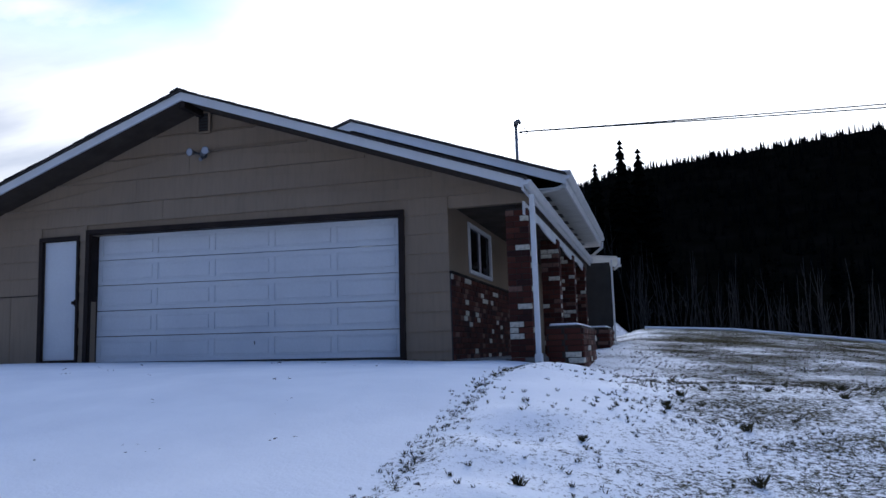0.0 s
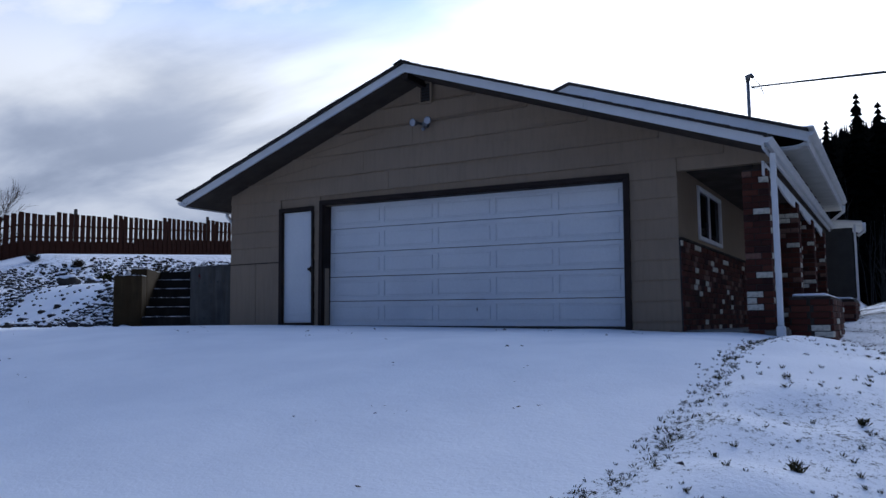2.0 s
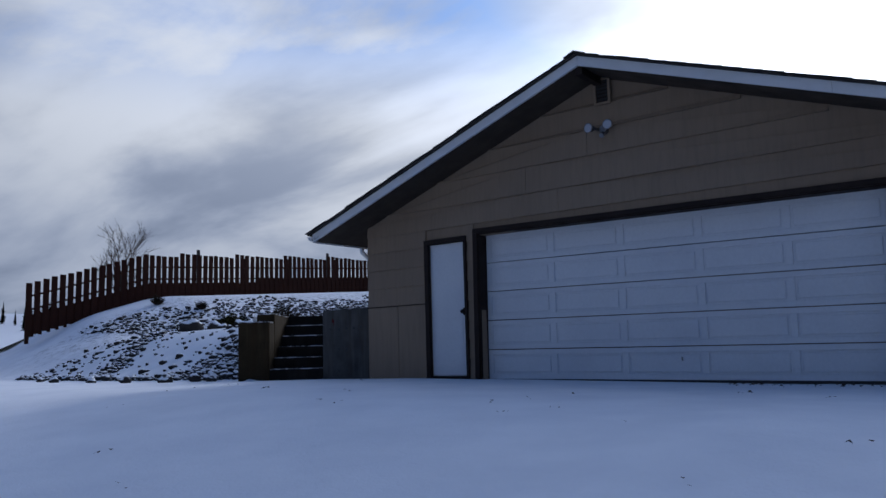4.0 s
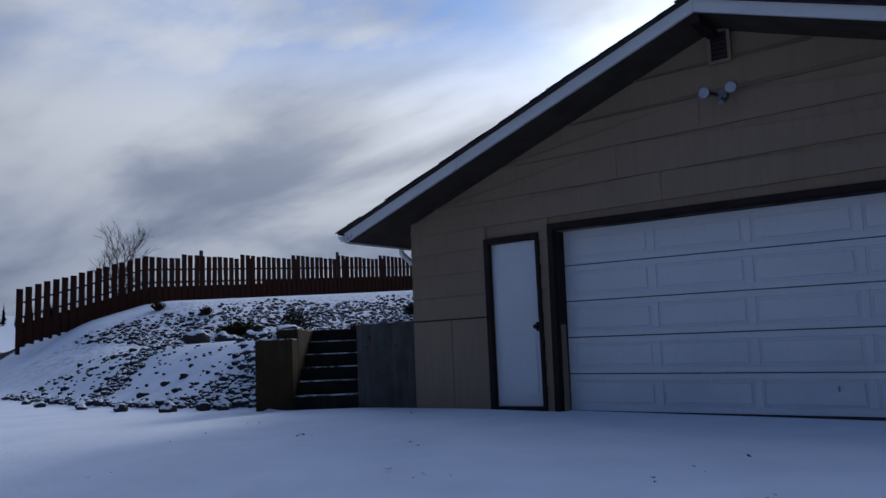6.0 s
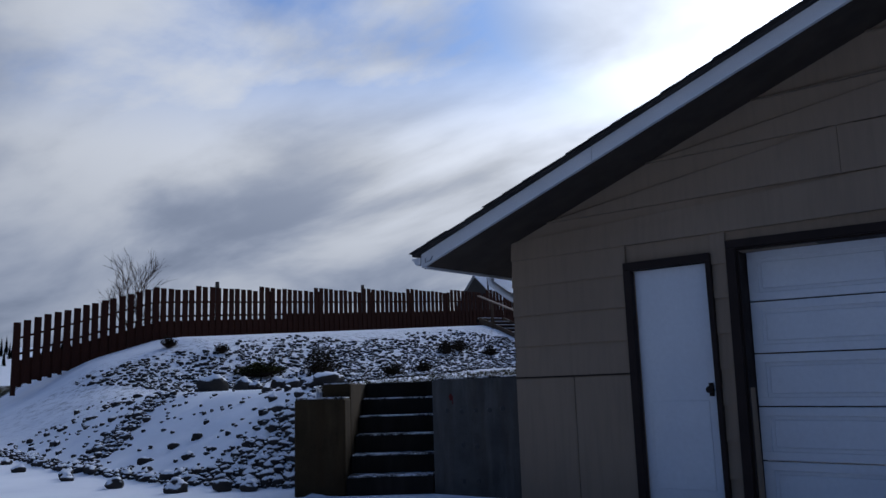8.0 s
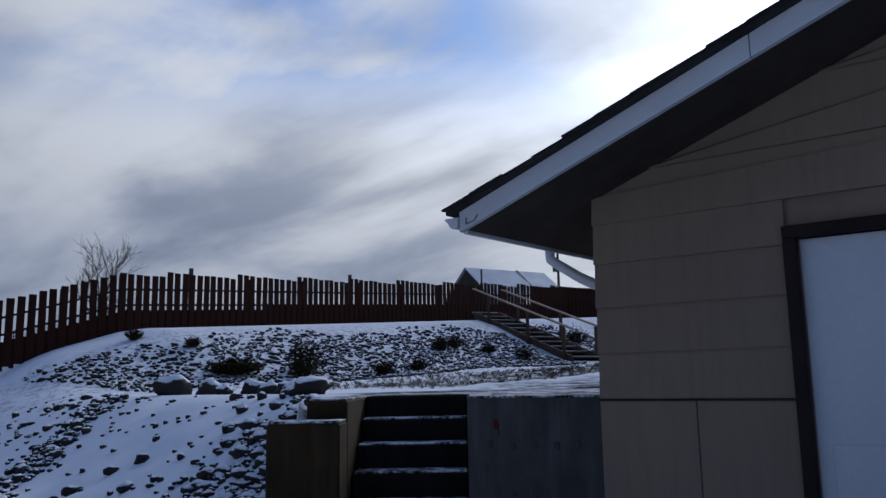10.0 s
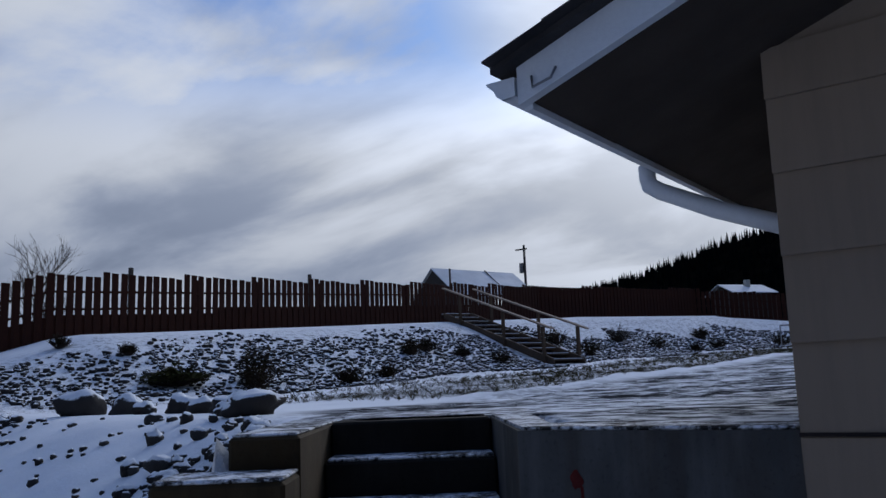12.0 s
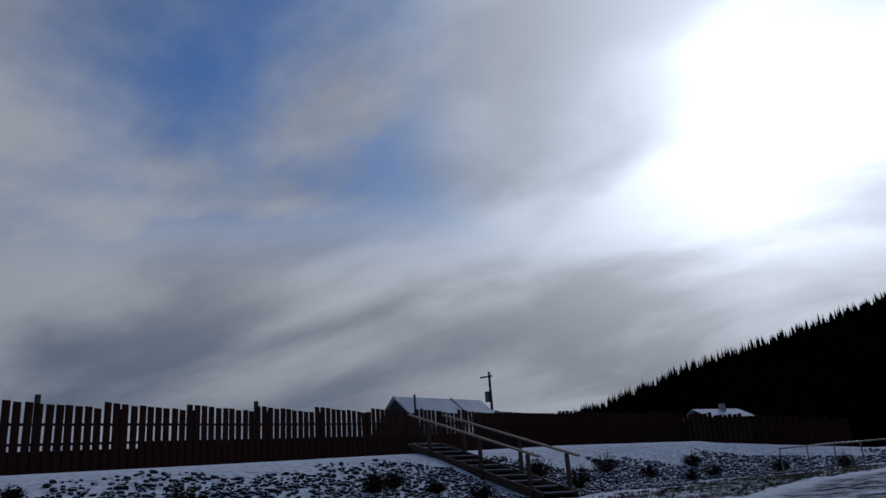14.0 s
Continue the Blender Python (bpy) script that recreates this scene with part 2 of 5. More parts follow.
M = dict(
    siding=siding_paint(), brick=brick_clay(), brick_far=brick_clay(True), snow=snow(), ground=ground_cover(),
    # step concrete far darker than the walls: the stairwell's shade is in it
    mortar=concrete("mortar", (0.05, 0.045, 0.042)), concrete=concrete("retaining_concrete", (0.085, 0.082, 0.076)), concrete_brown=concrete("stained_concrete", (0.05, 0.034, 0.016)), tread=concrete("shaded_step_concrete", (0.02, 0.017, 0.014)), red_mark=painted("red_marking_paint", (0.11, 0.014, 0.011), (0.06, 0.012, 0.01), 0.8, 20), slab=concrete("slab_concrete", (0.22, 0.21, 0.20)), thin_snow=thin_snow(),
    white=painted("white_trim_paint", (0.68, 0.69, 0.70), (0.60, 0.61, 0.62), 0.45),
    door=painted("white_door_paint", (0.66, 0.68, 0.70), (0.58, 0.60, 0.63), 0.42, 1.2),
    brown=painted("dark_brown_trim", (0.026, 0.017, 0.014), (0.018, 0.013, 0.011), 0.65),
    soffit=painted("soffit_board", (0.068, 0.052, 0.04), (0.05, 0.039, 0.03), 0.8),
    soffit_white=painted("white_soffit", (0.62, 0.62, 0.6), (0.5, 0.5, 0.48), 0.7),
    shingle=painted("asphalt_shingle", (0.055, 0.05, 0.048), (0.03, 0.028, 0.028), 0.95, 5, bump=0.5),
    metal=painted("dull_metal", (0.25, 0.25, 0.26), (0.16, 0.16, 0.16), 0.4, 6, 0.9),
    black=painted("black_plastic", (0.02, 0.02, 0.02), (0.012, 0.012, 0.012), 0.5),
    fence=wood("red_cedar_stain", (0.05, 0.015, 0.007), (0.024, 0.008, 0.0045)),
    stair_wood=wood("weathered_treated_wood", (0.12, 0.08, 0.05), (0.06, 0.042, 0.03)), rail_wood=wood("pale_rail_wood", (0.32, 0.24, 0.18), (0.22, 0.17, 0.13)),
    pole=wood("grey_pole_wood", (0.10, 0.085, 0.07), (0.06, 0.05, 0.045)),
    # conifer needles carry the wood's shade in their colour; the hill's bluer for haze
    stone=stone(), boulder=stone("boulder_stone", 0.70, 0.84), hazed_hill_needles=needles("hazed_hill_needles", (0.0028, 0.004, 0.0046), (0.005, 0.0066, 0.0072)), conifer=needles("shaded_conifer_needles", (0.0016, 0.0022, 0.0019), (0.004, 0.005, 0.0042)),
    # alder bark set far below its own pale tone, the thicket's shade included
    bark=wood("shaded_alder_bark", (0.017, 0.017, 0.0175), (0.008, 0.008, 0.0085)), twig=wood("dark_twig", (0.07, 0.05, 0.038), (0.045, 0.034, 0.028)),
    straw=needles("frosted_grass", (0.10, 0.085, 0.045), (0.018, 0.019, 0.011)), shrub=needles("shrub_leaf", (0.05, 0.032, 0.022), (0.028, 0.03, 0.016)),
    juniper=needles("juniper_leaf", (0.06, 0.055, 0.02), (0.035, 0.04, 0.016)),
    sheet=painted("white_tarp", (0.62, 0.66, 0.72), (0.5, 0.54, 0.6), 0.5, 1.0), wire=painted("cable", (0.05, 0.05, 0.05), (0.03, 0.03, 0.03), 0.6),
)


def glass(name, tint):
    n = Nodes(name, 0.06)
    n.color(tint)
    n.b.inputs["Specular IOR Level"].default_value = 0.6
    return n.m


M["pane"] = glass("dark_window_glass", (0.004, 0.0045, 0.005))
M["pane"].node_tree.nodes["Principled BSDF"].inputs["Specular IOR Level"].default_value = 0.02
M["lens"] = glass("lamp_lens", (0.34, 0.36, 0.40))


# ---- mesh helpers ----
def mesh_of(bm, name, mats):
    me = bpy.data.meshes.new(name)
    bm.to_mesh(me)
    bm.free()
    for m in mats if isinstance(mats, (list, tuple)) else [mats]:
        me.materials.append(m)
    return me


def thing(name, label, category, group="", at=(0, 0, 0), kind=""):
    ob = new(name)
    ob.empty_display_size = 0.2
    ob.location = at
    return tagged(ob, label, category, group, kind)


def part(name, bm, material, parent=None, label=""):
    ob = new(name, mesh_of(bm, name, material))
    if parent is not None:
        ob.parent = parent
    return tagged(ob, label)


def share(name, me, parent, m):
    ob = new(name, me)
    ob.parent = parent
    ob.matrix_basis = m
    return ob


def solid(name, bm, material, label, category="", kind="", group=""):
    return tagged(new(name, mesh_of(bm, name, material)), label, category, group, kind)


def box(bm, x0, y0, z0, x1, y1, z1, bevel=0.0, m=None):
    made = bmesh.ops.create_cube(bm, size=1.0)["verts"]
    for v in made:
        v.co = Vector((x0 + (v.co.x + 0.5) * (x1 - x0), y0 + (v.co.y + 0.5) * (y1 - y0), z0 + (v.co.z + 0.5) * (z1 - z0)))
    if m is not None:
        bmesh.ops.transform(bm, matrix=m, verts=made)
    if bevel:
        edges = {e for v in made for e in v.link_edges}
        bmesh.ops.bevel(bm, geom=list(edges), offset=bevel, segments=1, affect="EDGES")
    return made


def boxed(*a, bevel=0.0, m=None):
    bm = bmesh.new()
    box(bm, *a, bevel=bevel, m=m)
    return bm


def prism(bm, outline, depth_axis, d0, d1):
    """A closed outline of (a, b) pairs drawn out from d0 to d1 along an axis: 'x' (a, b are y, z), 'y' (x, z) or 'z' (x, y)."""
    def at(a, b, d):
        return {"x": (d, a, b), "y": (a, d, b), "z": (a, b, d)}[depth_axis]
    f = [bm.verts.new(at(a, b, d0)) for a, b in outline]
    g = [bm.verts.new(at(a, b, d1)) for a, b in outline]
    n = len(outline)
    faces = [bm.faces.new(f[::-1]), bm.faces.new(g)] + [bm.faces.new((f[i], f[(i + 1) % n], g[(i + 1) % n], g[i])) for i in range(n)]
    bmesh.ops.recalc_face_normals(bm, faces=faces)


def prismed(*a):
    bm = bmesh.new()
    prism(bm, *a)
    return bm


def tube(bm, points, radii, sides=8):
    """A closed tube along points."""
    rings = []
    pts = [Vector(p) for p in points]
    for i, p in enumerate(pts):
        d = (pts[min(i + 1, len(pts) - 1)] - pts[max(i - 1, 0)]).normalized()
        a = d.orthogonal().normalized() if i == 0 else (prev - d * prev.dot(d)).normalized()
        prev = a
        b = d.cross(a)
        r = radii[i] if isinstance(radii, (list, tuple)) else radii
        rings.append([bm.verts.new(p + (a * math.cos(t) + b * math.sin(t)) * r) for t in (2 * math.pi * k / sides for k in range(sides))])
    for r0, r1 in zip(rings, rings[1:]):
        for k in range(sides):
            bm.faces.new((r0[k], r0[(k + 1) % sides], r1[(k + 1) % sides], r1[k]))
    bm.faces.new(rings[0][::-1]), bm.faces.new(rings[-1])


def tubed(points, radii, sides=8):
    bm = bmesh.new()
    tube(bm, points, radii, sides)
    return bm


def smooth(ob):
    for p in ob.data.polygons:
        p.use_smooth = True
    return ob


# ---- the lie of the land ----
FENCE = [(-23.0, 5.4, 1.75), (-22.3, 9.6, 3.05), (-22.0, 20.0, 3.7), (-20.7, 35.0, 4.6), (-16.2, 46.6, 4.9), (-8.0, 51.0, 3.9)]
FLOOR = 0.10


def ss(a, b, v):
    t = np.clip((v - a) / (b - a), 0, 1)
    return t * t * (3 - 2 * t)


def drive_z(x, y):
    fall = np.logaddexp(0, (-4.2 - y) * 2.0) / 2.0
    return 0.175 - 0.022 * np.clip(x + 1, 0, 5) - 0.05 * np.clip(x - 4.6, 0, 1.1) - 0.18 * np.minimum(fall, 14)


def fence_near(x, y):
    """Distance to the line of the fence, and the ground's height at the nearest place on it."""
    best, hz = np.full(np.shape(x), 1e9), np.zeros(np.shape(x))
    for (ax, ay, az), (bx, by, bz) in zip(FENCE, FENCE[1:]):
        k = np.clip(((x - ax) * (bx - ax) + (y - ay) * (by - ay)) / ((bx - ax) ** 2 + (by - ay) ** 2), 0, 1)
        d = np.hypot(x - ax - k * (bx - ax), y - ay - k * (by - ay))
        hz = np.where(d < best, az + k * (bz - az), hz)
        best = np.minimum(best, d)
    return best, hz


LOW_X, LOW_Y = (-40, -23, -13, -9.5, -6.0, -5.0, -4.4), (3, 2.0, 0.5, -0.5, -0.95, -0.75, -0.5)
TOP_X, TOP_Y = (-40, -23, -15.8, -11.0, -8.0, -6.8, -5.2, -4.4), (11, 8.0, 4.8, 2.9, 2.4, 2.2, 1.5, 0.9)
STAIR_O, STAIR_U, STAIR_L = (-2.85, 0.0), (-0.57, 0.8216), (-0.8216, -0.57)


def stair_uv(x, y):
    dx, dy = x - STAIR_O[0], y - STAIR_O[1]
    return dx * STAIR_U[0] + dy * STAIR_U[1], dx * STAIR_L[0] + dy * STAIR_L[1]


def terrace_part(x, y):
    """1 on the upper terrace, 0 on the drive, in between on the rock garden."""
    lo, hi = np.interp(x, LOW_X, LOW_Y), np.interp(x, TOP_X, TOP_Y)
    s = ss(lo, hi, y)
    u, l = stair_uv(x, y)
    wall = np.where(x > -4.4, ss(0.06, 0.2, y), s)
    s = np.where((l < 1.2) & (x < -2.0) & (u < 2.2), np.where((l > -0.18) & (u < 1.4), np.where(l > 0.95, ss(-0.05, 0.5, u) * ss(0.9, 1.2, l), 0.0), wall), np.where(x > -3.2, wall, s))
    s = np.where(x > -1.9, 0.0, s)
    return np.where((x > -1.9) & (y > 12.5), ss(12.5, 14, y) * ss(8, 3, x), s)


def wavy(x, y, k, seed):
    r = np.random.RandomState(seed)
    out = 0
    for i in range(7):
        a, f, p = r.uniform(0, math.tau), k * r.uniform(0.5, 2.2), r.uniform(0, math.tau)
        out = out + np.sin((x * math.cos(a) + y * math.sin(a)) * f + p) / 7
    return out


AZ = (-180, -110, -72, -60, -40, -32, -27, -20, -14.5, -7, 0, 15, 45, 90, 180)
EL = (0.6, 1.5, 3.4, 3.4, 3.0, 3.4, 5.2, 6.9, 8.7, 10.2, 11.9, 12.8, 9.8, 4.0, 0.6)


def ground_z(x, y):
    x, y = np.asarray(x, float), np.asarray(y, float)
    low = drive_z(x, y)
    d, hz = fence_near(x, y)
    terr = 1.22 + 0.043 * np.clip(y - 5, 0, 45) + 0.05 * wavy(x, y, 0.9, 3) * ss(3, 9, y)
    bank = ss(9.5, 1.6, d) * (hz - terr)
    high = terr + np.maximum(bank, -0.6)
    s = terrace_part(x, y)
    lawn = ss(6.2, 8.0, x)
    lawn_z = drive_z(np.minimum(x, 5), y) - 0.16 - 0.07 * ss(-3.5, -0.5, y) * ss(4, 1, y) + 0.045 * np.clip(y, 0, 20) - 0.06 * np.clip(x - 7, 0, 4) - 0.13 * np.clip(x - 11, 0, 40) * ss(-20, 5, y)
    lawn_z = lawn_z - 3.2 * ss(20.2, 34, y)
    near = low * (1 - lawn) + lawn_z * lawn
    mound = 0.085 * ss(6.95, 7.35, x) * ss(8.6, 7.5, x) * ss(-8.4, -6.5, y) * ss(-1.2, -2.6, y)
    near = near + mound * (1 + 0.7 * wavy(x, y, 4.0, 5) + 0.6 * wavy(x, y, 11.0, 15)) + (0.025 * wavy(x, y, 3.0, 8)) * lawn
    ridge = np.exp(-(((d - 16.3 + 0.4 * wavy(x, y, 0.8, 31)) / 0.32) ** 2)) * 0.04 * (1.0 + wavy(x, y, 3.5, 32) * 1.4 + wavy(x, y, 8.0, 33) * 1.4) * ss(-17, -13, x) * ss(4, 6, y) * ss(40, 30, y)
    z = near * (1 - s) + (high + ridge) * s
    rough = np.where((s > 0.03) & (s < 0.97), 0.06 * wavy(x, y, 5.0, 6), 0)
    z = z + rough * ss(-4.6, -5.2, x)
    r = np.hypot(x, y + 3)
    el = np.interp(np.degrees(np.arctan2(x, y + 3)), AZ, EL)
    far = 1.4 + np.minimum(r, 420) * np.tan(np.radians(el)) + np.clip(r - 420, 0, 4000) * 0.005
    k = ss(75, 400, r)
    return z * (1 - k) + far * k


SHEET = {}


def ground_at(x, y):
    """The height of the ground sheet itself, between its corners."""
    xs, ys, zs = SHEET["xs"], SHEET["ys"], SHEET["zs"]
    i = min(max(bisect(xs, x) - 1, 0), len(xs) - 2)
    j = min(max(bisect(ys, y) - 1, 0), len(ys) - 2)
    u, v = (x - xs[i]) / (xs[i + 1] - xs[i]), (y - ys[j]) / (ys[j + 1] - ys[j])
    r0, r1 = zs[j], zs[j + 1]
    return (r0[i] * (1 - u) + r0[i + 1] * u) * (1 - v) + (r1[i] * (1 - u) + r1[i + 1] * u) * v


def bisect(a, x):
    lo, hi = 0, len(a)
    while lo < hi:
        mid = (lo + hi) // 2
        if x < a[mid]:
            hi = mid
        else:
            lo = mid + 1
    return lo


def fence_gap(x, y):
    """Distance of one place from the line of the fence."""
    best = 1e9
    for (ax, ay, _), (bx, by, _) in zip(FENCE, FENCE[1:]):
        k = min(max(((x - ax) * (bx - ax) + (y - ay) * (by - ay)) / ((bx - ax) ** 2 + (by - ay) ** 2), 0), 1)
        best = min(best, math.hypot(x - ax - k * (bx - ax), y - ay - k * (by - ay)))
    return best


# ---- ground: one sheet to the horizon ----
def lines(*stretches):
    out = []
    for a, b, step in stretches:
        n = max(1, round((b - a) / step))
        out += [a + (b - a) * i / n for i in range(n)]
    return np.array(out + [stretches[-1][1]])


def ground_sheet():
    xs = lines((-2600, -700, 190), (-700, -150, 30), (-150, -40, 6), (-40, -26, 0.8), (-26, -8, 0.3), (-8, -1.5, 0.1), (-1.5, 6, 0.4), (6, 9.4, 0.1), (9.4, 20, 0.5), (20, 60, 3), (60, 150, 9), (150, 700, 30), (700, 2600, 190))
    ys = lines((-2600, -300, 230), (-300, -40, 26), (-40, -13, 2.2), (-13, -9, 0.4), (-9, -1.6, 0.16), (-1.6, 2.8, 0.1), (2.8, 26, 0.35), (26, 60, 1.0), (60, 150, 6), (150, 700, 30), (700, 2600, 190))
    X, Y = np.meshgrid(xs, ys)
    Z = ground_z(X, Y)
    nx, ny = len(xs), len(ys)
    SHEET.update(xs=xs.tolist(), ys=ys.tolist(), zs=Z.tolist())
    verts = np.stack([X, Y, Z], -1).reshape(-1, 3)
    i = (np.arange(ny - 1)[:, None] * nx + np.arange(nx - 1)[None]).reshape(-1)
    faces = np.stack([i, i + 1, i + nx + 1, i + nx], -1)
    me = bpy.data.meshes.new("ground")
    me.from_pydata(verts.tolist(), [], faces.tolist())
    me.materials.append(M["ground"])
    edge = 6.93 + 0.14 * wavy(X, Y, 1.7, 11) + 0.07 * wavy(X, Y, 7.0, 12) - 0.3 * ss(-6.8, -7.6, Y) + 1.3 * ss(-8.5, -12, Y)
    d, _ = fence_near(X, Y)
    s = terrace_part(X, Y)
    r = np.hypot(X, Y + 3)
    az = np.degrees(np.arctan2(X, Y + 3))
    lawn = ss(edge - 0.1, edge + 0.35, X) * (0.28 + 0.5 * ss(7.4, 9.0, X) + 0.42 * ss(-3, 9, Y)) * ss(40, 30, r) + 0.34 * np.exp(-(((X - edge - 0.12) / 0.11) ** 2)) * ss(-0.2, -0.9, Y) * ss(-13, -9, Y)
    lawn = np.maximum(lawn, 1.3 * ss(-24.5, -26.5, X) * ss(-4, 1, Y) * ss(160, 120, r))
    strip = ss(16.4, 15.6, d) * ss(10.2, 11.2, d) * s
    verge = 0.9 * strip * ss(-13, -10, X) * ss(4.5, 7.5, Y)
    icy = s * ss(16.3, 17.0, d) * ss(-0.4, 0.9, (X + 6.3) * 1.3 + (Y - 2.4)) * ss(50, 35, Y)
    rocky = np.clip(0.6 * s * ss(10.0, 9.0, d) * ss(2.2, 4.0, d) + ((s > 0.05) & (s < 0.98)) * 0.5 * ss(-6.2, -5.0, X), 0, 1)
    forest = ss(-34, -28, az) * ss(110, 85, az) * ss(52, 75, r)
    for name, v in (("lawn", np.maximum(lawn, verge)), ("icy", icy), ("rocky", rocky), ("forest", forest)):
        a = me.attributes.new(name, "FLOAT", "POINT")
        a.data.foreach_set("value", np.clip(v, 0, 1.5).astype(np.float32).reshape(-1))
    ob = new("ground", me)
    smooth(ob)
    return tagged(ob, "snow-covered drive, lawn, patio and banks rising to wooded hills", "ground", kind="structure")


ground_sheet()

# ---- the house ----
PEAK_X, PEAK_Z, PITCH = 1.99, 3.965, 0.345
LEFT, RIGHT, FRONT, BACK = -2.47, 6.85, -0.575, 9.8
WALL_L, WALL_R = -1.9, 5.715


def roof_z(x):
    return PEAK_Z - (0.367 if x < PEAK_X else PITCH) * abs(x - PEAK_X)


house = thing("house", "single-storey beige house with attached double garage and brick porch", "house")


def front_wall():
    """The gable wall with its two openings, behind the lapped boards."""
    T = 0.14
    bm = bmesh.new()
    top = lambda x: roof_z(x) - 0.136
    # pieces butted end to end round the openings
    for x0, x1 in ((WALL_L, -0.74), (-0.1, 0.1), (5.0, WALL_R)):
        part("wall", prismed([(x0, -0.05), (x1, -0.05), (x1, 2.07), (x0, 2.07)], "y", 0.03, T), M["siding"], house)
    prism(bm, [(WALL_L, 2.07), (6.86, 2.07), (6.86, top(6.86)), (PEAK_X, top(PEAK_X)), (WALL_L, top(WALL_L))], "y", 0.03, T)
    w = part("wall", bm, M["siding"], house, "beige painted gable wall")
    # lapped boards, each proud of the one above it
    rows = [(-0.04, 0.15), (0.15, 0.415), (0.415, 0.68), (0.68, 0.94), (0.94, 1.205), (1.205, 1.47), (1.47, 1.735), (1.735, 1.995), (1.995, 2.235), (2.235, 2.53), (2.53, 2.88), (2.88, 3.2), (3.2, 3.5), (3.5, 3.8)]
    blocks = [(-0.86, 0.08), (-0.13, 0.015), (4.99, 5.115)]
    rng = random.Random(4)
    for z0, z1 in rows:
        spans = [(WALL_L, WALL_R if z1 < 2.1 else 6.86)]
        if z0 < 2.07:
            spans = [(WALL_L, -0.80), (-0.10, 0.02), (5.08, WALL_R)]
            if z0 < 1.2:
                spans[0] = (WALL_L, -0.80)
        for x0, x1 in spans:
            if z0 < 1.2 and x0 == WALL_L:
                continue
            lim = (PEAK_Z - 0.15 - z0) / 0.366
            a, b = max(x0, PEAK_X - lim), min(x1, PEAK_X + lim)
            if b - a < 0.05:
                continue
            joints = [a] + ([a + (b - a) * rng.uniform(0.3, 0.7)] if b - a > 3.5 else []) + [b]
            for j0, j1 in zip(joints, joints[1:]):
                bm = bmesh.new()
                zl, zr = min(z1, roof_z(j0) - 0.136), min(z1, roof_z(j1) - 0.136)
                xs = [j0] + ([PEAK_X] if j0 < PEAK_X < j1 and z1 > 3.5 else []) + [j1]
                lo = [bm.verts.new((x, -0.006, z0)) for x in (j0 + 0.002, j1 - 0.002)]
                up = [bm.verts.new((j1 - 0.002, 0.012, zr + 0.004)), bm.verts.new((j0 + 0.002, 0.012, zl + 0.004))]
                bk = [bm.verts.new((v.co.x, 0.028, v.co.z)) for v in lo + up]
                fr = lo + up
                fs = [bm.faces.new(fr), bm.faces.new(bk[::-1])] + [bm.faces.new((fr[i], bk[i], bk[(i + 1) % 4], fr[(i + 1) % 4])) for i in range(4)]
                bmesh.ops.recalc_face_normals(bm, faces=fs)
                part("board", bm, M["siding"], w)
    # flat panels below the lap line at the corner
    for x0, x1 in ((WALL_L, -1.33), (-1.325, -0.80)):
        part("panel", boxed(x0, -0.004, 0.06, x1, 0.028, 1.195, bevel=0.004), M["siding"], w)
    part("drip_strip", boxed(WALL_L, -0.012, 1.196, -0.81, 0.028, 1.207), M["brown"], w, "dark joint strip")
    part("foundation", boxed(WALL_L + 0.01, 0.0, -0.3, -0.8, 0.14, 0.055), M["slab"], w)
    part("foundation", boxed(5.05, 0.0, -0.3, WALL_R, 0.14, -0.045), M["slab"], w)
    return w


front_wall()


